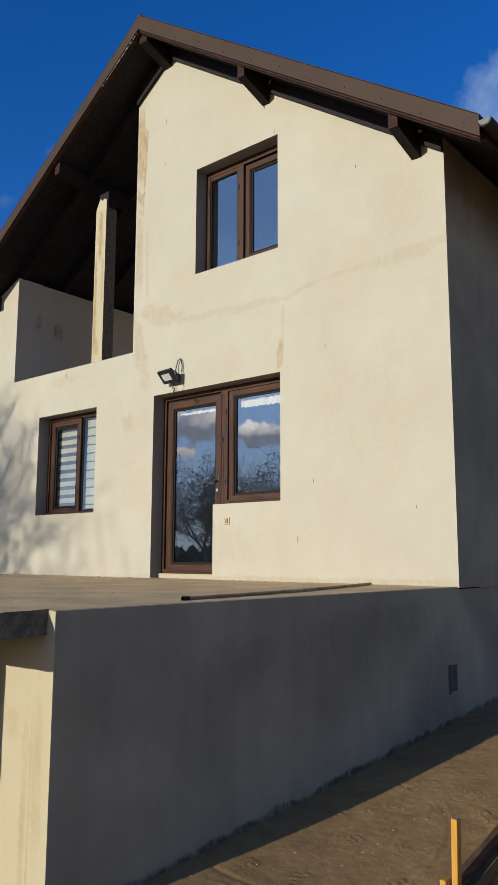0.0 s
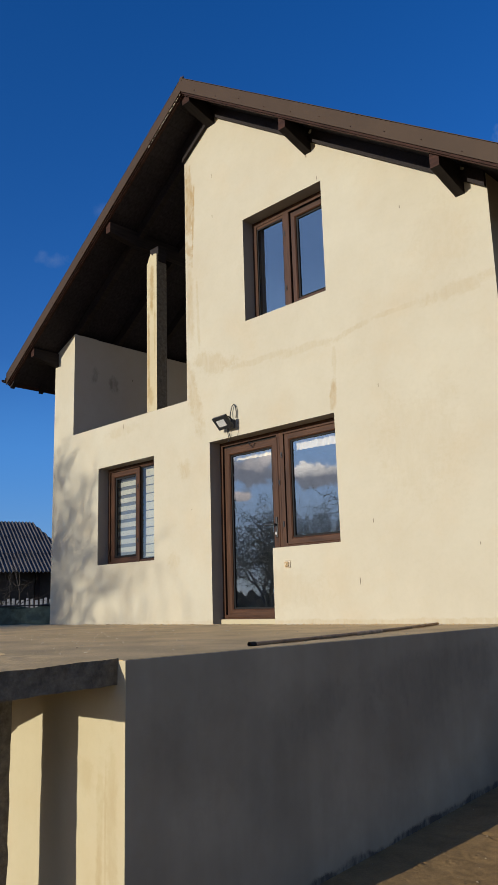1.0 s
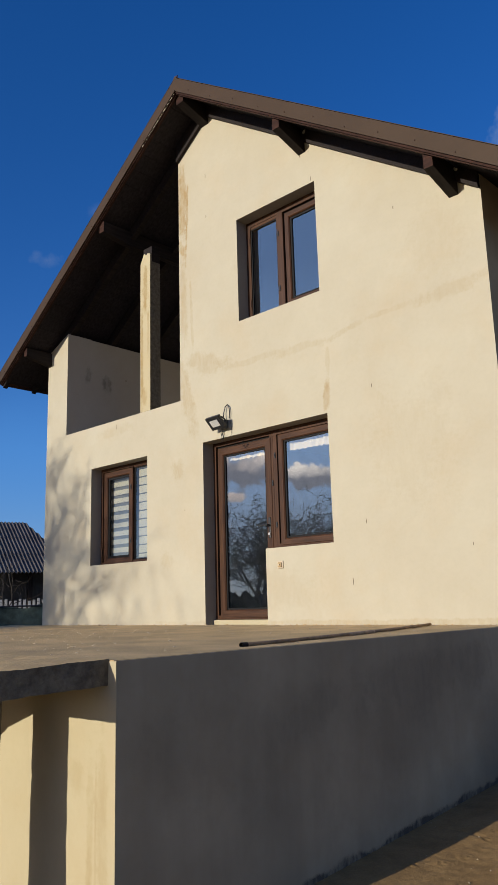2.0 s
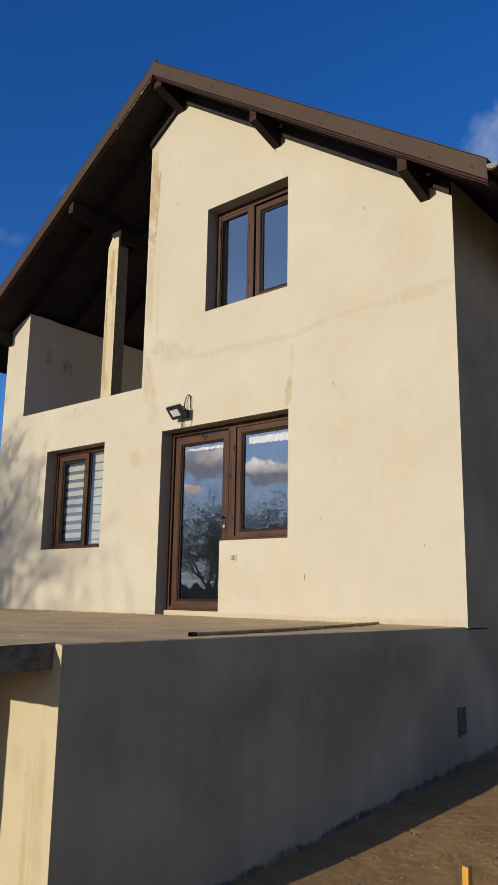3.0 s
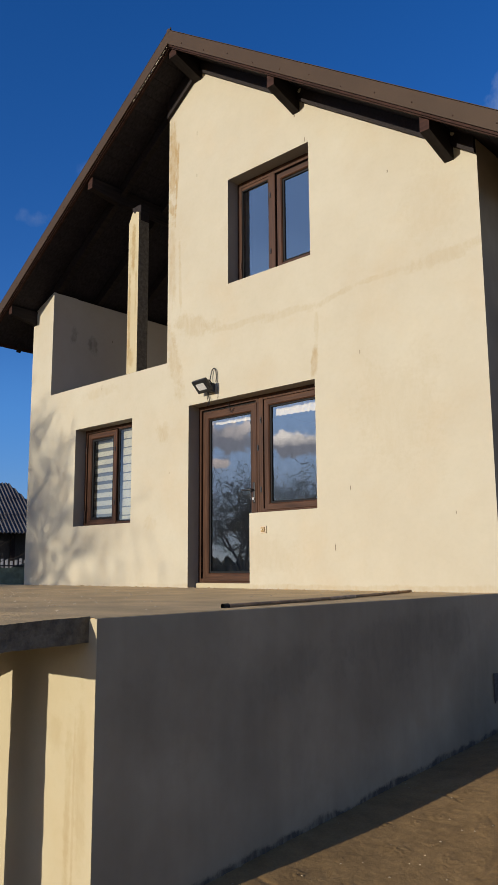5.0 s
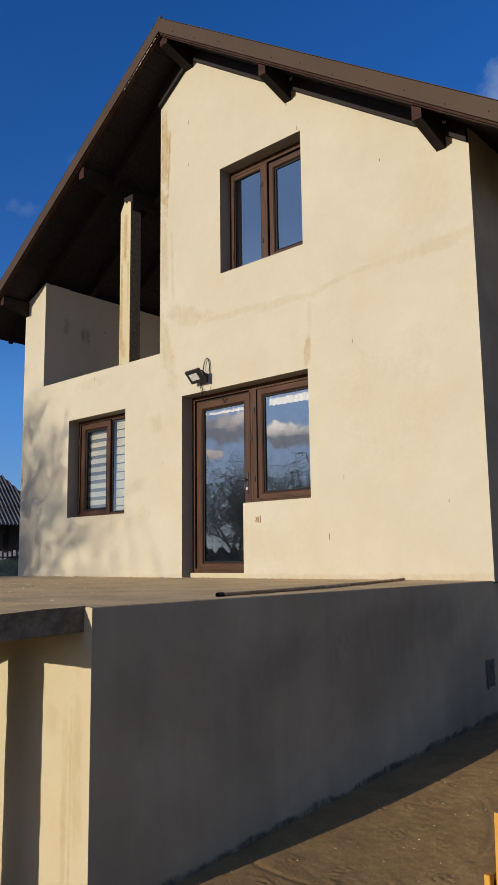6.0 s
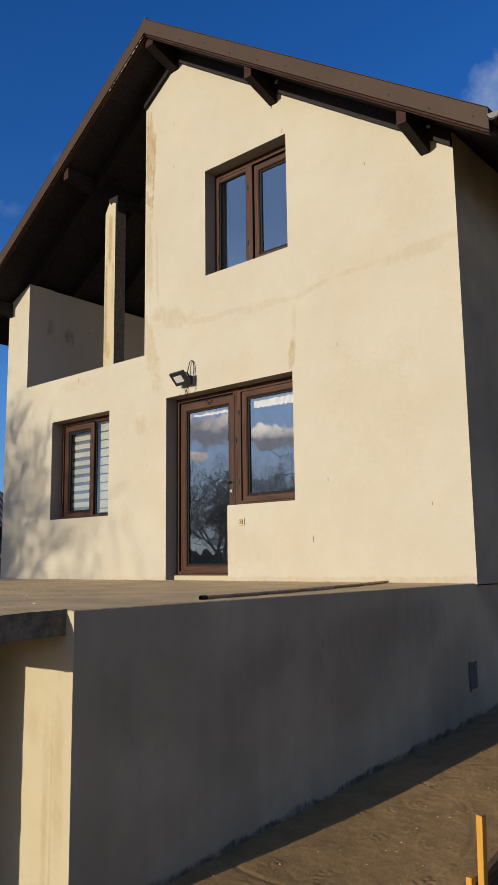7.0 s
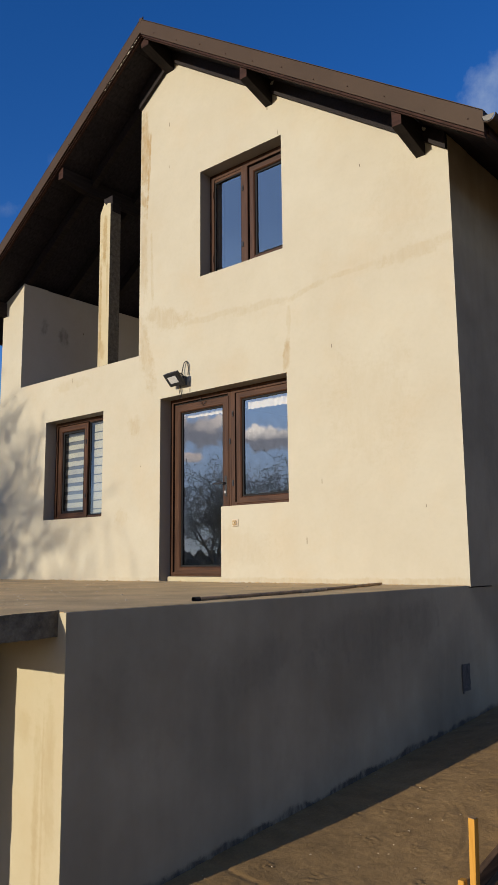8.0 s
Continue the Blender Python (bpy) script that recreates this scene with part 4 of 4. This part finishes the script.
    for dx, dz in ((0.0, 0.0), (0.02, 0.015)):
        part("wire_end", tubed([(-3.45 + dx, -0.04, 2.25), (-3.46 + dx, -0.03, 2.20), (-3.44 + dx, -0.03, 2.13 + dz), (-3.455 + dx, -0.025, 2.09 + dz)], 0.004, 6), M_BLACK, lamp)
    part("wire_end", tubed([(-3.30, 0.155, 2.12), (-3.27, 0.14, 2.05), (-3.24, 0.145, 2.01), (-3.20, 0.15, 2.06)], 0.004, 6), M_BLACK, lamp, "loose wire end hanging before the door frame")


floodlight()


def socket():
    ob = tagged(empty("wall_socket", (-2.62, 0.0, 0.628)), "beige weatherproof wall socket with a yellowed cover", "socket")
    part("back_plate", boxed(-2.660, -2.580, -0.012, -0.001, 0.590, 0.668, bevel=0.004), plain("beige_plastic", (0.60, 0.50, 0.36), 0.5), ob)
    part("cover", boxed(-2.645, -2.597, -0.026, -0.012, 0.603, 0.655, bevel=0.005), plain("yellowed_plastic", (0.42, 0.30, 0.14), 0.5), ob, "yellowed hinged cover")
    part("knob", tubed([(-2.621, -0.034, 0.628), (-2.621, -0.026, 0.628)], 0.010, 10), plain("pale_plastic", (0.6, 0.5, 0.34), 0.5), ob)


socket()


M_VENT = plain("sooty_mortar", (0.115, 0.104, 0.092), 0.95, vary=0.55, scale=45.0, bump=0.9, dist=0.008)


def wall_patch():
    ob = tagged(empty("wall_vent", (TER_X, -0.17, -0.72)), "dark rough-edged vent patch in the side wall plaster", "vent")
    bm = bmesh.new()
    n = 16
    pts = []
    for i in range(n + 1):
        z = -0.615 - 0.21 * i / n
        pts.append((-0.205 + 0.012 * (i % 2) + random.uniform(-0.004, 0.004), z, -0.075 + random.uniform(-0.008, 0.008)))
    for (a0, z0, b0), (a1, z1, b1) in zip(pts, pts[1:]):
        v = [bm.verts.new(p) for p in ((TER_X + 0.003, a0, z0), (TER_X + 0.003, b0, z0), (TER_X + 0.003, b1, z1), (TER_X + 0.003, a1, z1))]
        bm.faces.new(v)
        w = [bm.verts.new((TER_X - 0.001, q.co.y, q.co.z)) for q in v]
        for i in range(4):
            bm.faces.new((v[i], v[(i + 1) % 4], w[(i + 1) % 4], w[i]))
    part("backing", bm, M_VENT, ob)
    for i in range(14):
        z = -0.625 - 0.0145 * i
        part("rib", boxed(TER_X + 0.001, TER_X + 0.008, -0.236 + random.uniform(0, 0.012), -0.20, z - 0.003, z + 0.003), M_VENT, ob)
    part("upright", boxed(TER_X + 0.001, TER_X + 0.010, -0.216, -0.204, -0.84, -0.61, bevel=0.002, seg=1), M_VENT, ob)


wall_patch()

# ---------------------------------------------------------------- things on the terrace and in the yard
PIPE = [(-0.180, -3.060, 0.016), (-0.250, -2.45, 0.016), (-0.370, -1.70, 0.017), (-0.525, -1.0, 0.017), (-0.78, -0.13, 0.016)]
bm = bmesh.new()
tube(bm, PIPE, 0.0108, 14, cap=False)
tube(bm, PIPE[::-1], 0.0088, 14, cap=False)
pipe = tagged(empty("pipe", (-0.5, -1.6, 0.01)), "long dark rusty metal pipe lying along the terrace edge", "pipe")
part("tube", bm, M_PIPE, pipe)
bm = bmesh.new()
tube(bm, [(-0.177, -3.085, 0.0160), (-0.183, -3.035, 0.0160)], 0.0138, 14, cap=False)
tube(bm, [(-0.183, -3.035, 0.0160), (-0.177, -3.085, 0.0160)], 0.0112, 14, cap=False)
part("coupling", bm, M_SEAL_AND_SHADE, pipe, "black pipe coupling")
part("sleeve", tubed([(-0.338, -1.90, 0.0168), (-0.370, -1.70, 0.017), (-0.414, -1.50, 0.017)], 0.0124, 14), plain("pale_rust", (0.46, 0.33, 0.21), 0.8, vary=0.35, scale=14.0), pipe, "paler rusty sleeve at the joint")

stake = tagged(empty("stake", (1.22, -2.74, -1.25)), "yellow fresh-sawn pine stake holding the shuttering board", "stake")
part("shaft", boxed(-0.0155, 0.0155, -0.017, 0.017, -0.30, 0.345, bevel=0.002, m=pose(1.226, -2.74, -1.26, 1.5, 2.4, -8), seg=1), M_YELLOW, stake)
part("sawn_top", boxed(-0.015, 0.015, -0.0165, 0.0165, 0.3455, 0.348, m=pose(1.226, -2.74, -1.26, 1.5, 2.4, -8)), plain("end_grain", (0.30, 0.19, 0.08), 0.9, vary=0.3, scale=40), stake, "dark rough sawn end")
shutter = tagged(empty("shuttering_board", (BOARD_X, -1.5, -1.2)), "weathered board on edge along the trodden yard", "board")
bm = bmesh.new()
n = 40
rows = []
for i in range(n + 1):
    y = -2.80 + 2.9 * i / n
    z = ground_z(BOARD_X, y)
    w = 0.006 * noise.noise(Vector((y * 3, 0, 0)))
    rows.append([bm.verts.new(p) for p in ((BOARD_X + w, y, z - 0.12), (BOARD_X + 0.026 + w, y, z - 0.12), (BOARD_X + 0.026 + w, y, z + 0.108 + w + 0.02 * noise.noise(Vector((y * 9, 4, 0)))), (BOARD_X + w, y, z + 0.115 + w))])
for a, b in zip(rows, rows[1:]):
    for i in range(4):
        bm.faces.new((a[i], a[(i + 1) % 4], b[(i + 1) % 4], b[i]))
bm.faces.new(rows[0])
bm.faces.new(rows[-1][::-1])
part("board", bm, boards("weathered_board", (0.07, 0.042, 0.024), (0.19, 0.115, 0.062), "y", 0.9), shutter)
bm = bmesh.new()
rows = []
for i in range(13):
    y = -2.72 + 0.2 * i
    z = ground_z(BOARD_X, y)
    rows.append([bm.verts.new(p) for p in ((1.193, y, z - 0.04), (1.222, y, z - 0.04), (1.222, y, z + 0.035), (1.193, y, z + 0.04))])
for a, b in zip(rows, rows[1:]):
    for i in range(4):
        bm.faces.new((a[i], a[(i + 1) % 4], b[(i + 1) % 4], b[i]))
bm.faces.new(rows[0])
bm.faces.new(rows[-1][::-1])
part("batten", bm, boards("aged_batten", (0.12, 0.075, 0.035), (0.27, 0.165, 0.075), "y", 0.9), shutter, "brown batten nailed along the board")
part("end_block", boxed(1.174, 1.203, -2.80, -2.762, -1.36, -1.172, bevel=0.003, seg=1), M_YELLOW, shutter, "short pine offcut")


def crumbs(name, n, area, size, lift, material, label, category):
    """Loose crumbs too many to count, each a small uneven lump resting on its support."""
    verts, faces = [], []
    base = [(0, 0, 1), (0.94, 0, -0.33), (-0.47, 0.82, -0.33), (-0.47, -0.82, -0.33), (0.4, 0.5, 0.5)]
    for _ in range(n):
        x, y = area()
        r = size * (0.35 + random.random() ** 3 * 2.2)
        t = random.uniform(0, 6.28)
        k = len(verts)
        for vx, vy, vz in base:
            px, py = vx * math.cos(t) - vy * math.sin(t), vx * math.sin(t) + vy * math.cos(t)
            verts.append((x + r * px * random.uniform(0.7, 1.4), y + r * py * random.uniform(0.7, 1.4), lift(x, y) + r * 0.15 + r * 0.45 * vz))
        faces += [(k, k + 1, k + 4), (k, k + 4, k + 2), (k + 1, k + 2, k + 4), (k, k + 2, k + 3), (k, k + 3, k + 1), (k + 1, k + 3, k + 2)]
    me = bpy.data.meshes.new(name)
    me.from_pydata(verts, [], faces)
    me.materials.append(material)
    tagged(new(name, me), label, category, kind="stuff")


def terrace_spot():
    if random.random() < 0.45:
        return random.uniform(-7.3, -0.1), -abs(random.gauss(0, 0.12)) - 0.01
    return random.uniform(-8.0, -0.1), random.uniform(-4.0, -0.05)


crumbs("plaster_crumbs", 2600, terrace_spot, 0.0045, lambda x, y: TER_Z, plain("plaster_crumb", (0.50, 0.40, 0.27), 0.95, vary=0.3), "pale plaster crumbs scattered over the terrace floor", "rubble")
crumbs("mortar_lumps", 240, lambda: (random.uniform(-6.5, -0.2), -abs(random.gauss(0, 0.07)) - 0.02), 0.010, lambda x, y: TER_Z, plain("mortar_lump", (0.50, 0.36, 0.19), 0.95, vary=0.3), "ochre mortar lumps along the foot of the wall", "rubble")
crumbs("yard_crumbs", 320, lambda: (random.uniform(0.0, 1.5), random.uniform(-4.0, 0.3)), 0.0035, lambda x, y: ground_z(x, y) + ground_detail(x, y), plain("earth_crumb", (0.42, 0.33, 0.20), 0.95, vary=0.3), "small stones and clods scattered over the yard", "rubble")
crumbs("rubble", 160, lambda: (random.gauss(1.12, 0.025), random.gauss(-2.86, 0.03)) if random.random() < 0.12 else (BOARD_X + 0.05 + abs(random.gauss(0, 0.15)), random.uniform(-3.4, -1.5)), 0.028, lambda x, y: ground_z(x, y) + ground_detail(x, y), M_CONC_AND_SHADE, "grey concrete rubble beyond the shuttering board", "rubble")


# ---------------------------------------------------------------- trees
def bare_tree(name, base, height, spread, seed, label, levels=6, lean=(0, 0), twig=0.0045, girth=0.021, fork=(4, 4, 4, 4, 3, 3, 3), crook=0.10, crown=None):
    """A leafless tree forking level by level; crown: the middle and the half width and height that its limbs bend back into."""
    rnd = random.Random(seed)
    tree = tagged(empty(name, base), label, "tree", "bare trees before the house")
    meshes = {"trunk": ([], []), "crown": ([], [])}

    def limb(kind, p, way, length, r0, r1, sides, bend):
        verts, faces = meshes[kind]
        steps = 4 if sides > 4 else 3
        pts = [p]
        for i in range(steps):
            way = (way + Vector((rnd.gauss(0, bend), rnd.gauss(0, bend), rnd.gauss(0, bend) + 0.03))).normalized()
            pts.append(pts[-1] + way * (length / steps))
        k0 = len(verts)
        side = way.orthogonal().normalized()
        up = way.cross(side)
        for i, q in enumerate(pts):
            r = r0 + (r1 - r0) * i / steps
            for s in range(sides):
                a = 2 * math.pi * s / sides
                verts.append(q + r * (math.cos(a) * side + math.sin(a) * up))
        for i in range(steps):
            for s in range(sides):
                t = (s + 1) % sides
                faces.append((k0 + i * sides + s, k0 + i * sides + t, k0 + (i + 1) * sides + t, k0 + (i + 1) * sides + s))
        return pts, way

    def grow(kind, p, way, length, r, level):
        pts, end = limb(kind, p, way, length, r, r * 0.68, 8 if level == 0 else 5 if level < 3 else 3, crook + 0.03 * level)
        if level >= levels:
            return
        n = fork[level]
        for i in range(n):
            q = pts[-1] if i == 0 or level == 0 else pts[rnd.randint(1, len(pts) - 1)]
            around = Vector((rnd.gauss(0, 1), rnd.gauss(0, 1), rnd.gauss(0, 0.55) + 0.12)).normalized()
            turn = (end * rnd.uniform(0.5, 1.0) + around * spread).normalized()
            if crown:
                off = q + turn * length * 0.7 - Vector(crown[0])
                off = Vector((off.x / crown[1], off.y / crown[1], off.z / crown[2]))
                if off.length > 0.85:
                    turn = (turn - off.normalized() * 1.1 * min(1.0, off.length - 0.35)).normalized()
            grow("crown", q, turn, length * rnd.uniform(0.58, 0.80), max(r * rnd.uniform(0.42, 0.60), twig), level + 1)

    grow("trunk", Vector(base) - Vector((0, 0, 0.15)), Vector((lean[0], lean[1], 1)).normalized(), height * 0.36, height * girth, 0)
    for kind, (verts, faces) in meshes.items():
        me = bpy.data.meshes.new(kind)
        me.from_pydata([tuple(v) for v in verts], [], faces)
        me.materials.append(M_BARK)
        ob = new(kind, me)
        ob.parent = tree
        ob.matrix_parent_inverse = tree.matrix_basis.inverted()
    return tree


def on_ground(x, y):
    return (x, y, ground_z(x, y))


FRUIT = dict(levels=6, girth=0.014, fork=(4, 4, 4, 3, 2, 2), crook=0.17)
bare_tree("tree", on_ground(-16.0, -14.0), 6.2, 1.25, 4, "leafless spreading fruit tree on the lawn before the house", lean=(-0.20, 0.05), twig=0.0085, crown=((-17.3, -14.2, 1.9), 2.7, 2.6), **FRUIT)
bare_tree("tree", on_ground(-13.4, -14.6), 7.2, 1.25, 12, "leafless fruit tree with a low tangled crown", lean=(-0.12, 0), twig=0.0085, crown=((-14.5, -14.6, 2.8), 2.7, 2.8), **FRUIT)
bare_tree("tree", on_ground(-17.4, -19.0), 8.0, 1.15, 17, "leafless fruit tree with long upright shoots", lean=(-0.05, 0), twig=0.012, crown=((-18.0, -19.0, 3.1), 3.0, 3.3), **FRUIT)
bare_tree("tree", on_ground(-21.6, -19.2), 6.9, 1.2, 15, "leafless fruit tree farther back among the others", lean=(0.05, 0.02), twig=0.012, crown=((-21.8, -19.2, 2.2), 2.8, 2.9), **FRUIT)
bare_tree("tree", on_ground(-10.15, -17.5), 9.4, 0.52, 21, "tall leafless tree standing before the house", 6, twig=0.0095, girth=0.018, fork=(4, 4, 3, 3, 3, 3))
bare_tree("tree", on_ground(-8.25, -16.0), 6.6, 0.52, 37, "slender leafless tree with close upright twigs", 6, twig=0.0085, girth=0.017, fork=(4, 4, 3, 3, 3, 3))
# added out of view to dim the left part of the terrace
bare_tree("tree", on_ground(-11.7, -22.0), 9.2, 0.60, 9, "unseen tall leafless tree added to shade the terrace", 7, twig=0.0075)

# ---------------------------------------------------------------- neighbouring shed and fences
M_SHEET = plain("weathered_sheet", (0.10, 0.093, 0.09), 0.85, vary=0.35, scale=1.2)
shed = tagged(empty("shed", (-21.0, 5.0, -1.3)), "dark open shed with a weathered corrugated roof", "shed")
SHED = pose(-18.6, 5.4, 0.0, 0, 0, -17)


def corrugated(x0, z0, x1, z1, ya, yb, lift):
    bm = bmesh.new()
    half = 0.118 / 4
    n = int((yb - ya) / half)
    top, low = [], []
    for i in range(n + 1):
        y = ya + i * half
        wave = 0.026 * math.sin(math.pi * i / 2)
        # the sheets are cut along the hip
        hip = rx * min(1.0, max(0.0, (2.4 - y) / 1.0))
        ends = []
        for x in (max(x0, hip), max(x1, hip)):
            ends.append((x, y, z0 + (z1 - z0) * (x - x0) / (x1 - x0) + wave + lift))
        top.append([bm.verts.new(SHED @ Vector(e)) for e in ends])
        low.append([bm.verts.new(SHED @ (Vector(e) - Vector((0, 0, 0.008)))) for e in ends])
    for a, b, c, d in zip(top, top[1:], low, low[1:]):
        bm.faces.new((a[0], b[0], b[1], a[1]))
        bm.faces.new((c[0], c[1], d[1], d[0]))
        bm.faces.new((a[0], c[0], d[0], b[0]))
        bm.faces.new((a[1], b[1], d[1], c[1]))
    return bm


rx, rz, ez = -3.3, 3.17, 1.36
for i in range(3):
    xa, xb = rx * i / 3 + 0.06, rx * (i + 1) / 3
    za, zb = ez + (rz - ez) * i / 3 - 0.03, ez + (rz - ez) * (i + 1) / 3
    part("roof_sheet", corrugated(xa, za, xb, zb, -13.0, 2.4, 0.012 * i), M_SHEET, shed, "grey corrugated roof sheets in one course")
bm = bmesh.new()
box(bm, -6.4, -0.6, -12.8, -12.6, -1.8, 1.3, m=SHED)
box(bm, -6.4, -0.6, 2.0, 2.15, -1.8, 1.36, m=SHED)
box(bm, -6.4, -6.2, -12.6, 2.0, -1.8, 1.3, m=SHED)
box(bm, -0.8, -0.6, -12.6, 2.0, 0.2, 1.40, m=SHED)
part("wall", bm, M_SHED_WALL, shed, "dark boarded wall")
bm = bmesh.new()
prism_pts = [(rx, rz - 0.01), (rx * 2, ez), (rx * 2, ez - 0.05), (rx, rz - 0.06)]
a = [bm.verts.new(SHED @ Vector((x, -13.0, z))) for x, z in prism_pts]
b = [bm.verts.new(SHED @ Vector((x, 1.35, z))) for x, z in prism_pts]
bm.faces.new(a)
bm.faces.new(b[::-1])
for i in range(4):
    bm.faces.new((a[i], b[i], b[(i + 1) % 4], a[(i + 1) % 4]))
part("back_roof", bm, M_SHEET, shed)
for i in range(5):
    y = -11.5 + 3.1 * i
    part("post", boxed(-0.55, -0.42, y, y + 0.13, -1.6, 1.33, m=SHED), M_BEAM, shed)

# pale paling fence before the shed
FENCE = pose(-15.4, 4.25, 0.0, 0, 0, -28)
paling = tagged(empty("paling_fence", (-15.4, 4.25, -1.0)), "pale grey wooden paling fence before the dark shed", "fence")
pal_mesh = None
for i in range(64):
    y = -5.2 + 0.115 * i
    if pal_mesh is None:
        first = part("pale", boxed(-0.012, 0.012, -0.034, 0.034, -1.6, 0.48, bevel=0.004, seg=1), plain("grey_paling", (0.33, 0.345, 0.365), 0.9, vary=0.3), paling)
        pal_mesh = first.data
        first.matrix_basis = FENCE @ Matrix.Translation((0, y, 0))
    else:
        ob = new("pale", pal_mesh)
        ob.parent, ob.matrix_parent_inverse = paling, paling.matrix_basis.inverted()
        ob.matrix_basis = FENCE @ Matrix.Translation((0, y, 0.03 * math.sin(i * 1.7)))
for z in (-0.6, 0.16):
    part("rail", boxed(-0.05, -0.013, -5.3, 2.2, z, z + 0.07, m=FENCE), M_BEAM, paling)

# green screened wire fence, nearer
NET = pose(-10.6, 1.5, 0.0, 0, 0, -30)
net = tagged(empty("screened_fence", (-10.6, 1.5, -1.0)), "wire fence hung with sagging dark green screening", "fence")
M_NET = plain("dark_green_screen", (0.055, 0.088, 0.084), 0.9, vary=0.45, scale=9.0)
for k in range(3):
    y0 = -2.2 + 1.45 * k
    bm = bmesh.new()
    rows = []
    for i in range(17):
        u = i / 16
        top = 0.40 - 0.13 * math.sin(math.pi * u) + 0.02 * math.sin(u * 17 + k)
        bulge = 0.03 * math.sin(u * 9 + k)
        rows.append([bm.verts.new(NET @ Vector((x, y0 + 1.45 * u, z))) for x, z in ((bulge, -1.5), (bulge, top), (bulge - 0.006, top), (bulge - 0.006, -1.5))])
    for a, b in zip(rows, rows[1:]):
        for i in range(4):
            bm.faces.new((a[i], a[(i + 1) % 4], b[(i + 1) % 4], b[i]))
    part("screen", bm, M_NET, net)
    part("post", tubed([NET @ Vector((-0.04, y0, -1.5)), NET @ Vector((-0.04, y0, 0.46))], 0.03, 8), M_BLACK, net)
for z in (-0.16, 0.30):
    part("rail", tubed([NET @ Vector((0.04, -2.2, z)), NET @ Vector((0.04, 2.15, z))], 0.014, 6), M_BLACK, net)

bare_tree("shrub", (-12.2, 2.3, -1.1), 3.2, 0.7, 33, "leafless thin shrub by the fence", 4, girth=0.010, twig=0.003)


# ---------------------------------------------------------------- far hedge that closes the view behind the camera
def far_hedge():
    verts, faces = [], []
    rnd = random.Random(7)
    for i in range(520):
        a = 2 * math.pi * i / 520
        d = 85 + rnd.uniform(-8, 8)
        x, y = d * math.cos(a), d * math.sin(a)
        tall = 1.25 if y < -20 else 1.0
        h, w = rnd.uniform(1.8, 2.9) * tall, rnd.uniform(0.9, 1.9)
        k = len(verts)
        for ring_i in range(4):
            rr = w * (1.0, 1.15, 0.8, 0.25)[ring_i]
            for s in range(7):
                t = 2 * math.pi * s / 7
                verts.append((x + rr * rnd.uniform(0.6, 1.3) * math.cos(t), y + rr * rnd.uniform(0.6, 1.3) * math.sin(t), -1.8 + h * (0, 0.35, 0.75, 1.0)[ring_i] * rnd.uniform(0.85, 1.15)))
        for ring_i in range(3):
            for s in range(7):
                t = (s + 1) % 7
                faces.append((k + ring_i * 7 + s, k + ring_i * 7 + t, k + ring_i * 7 + 7 + t, k + ring_i * 7 + 7 + s))
        faces.append(tuple(k + 21 + s for s in range(7)))
    me = bpy.data.meshes.new("far_hedge")
    me.from_pydata(verts, [], faces)
    me.materials.append(plain("winter_hedge", (0.05, 0.045, 0.03), 0.95, vary=0.3))
    tagged(new("far_hedge", me), "distant leafless winter hedge round the fields", "hedge", kind="stuff")


far_hedge()
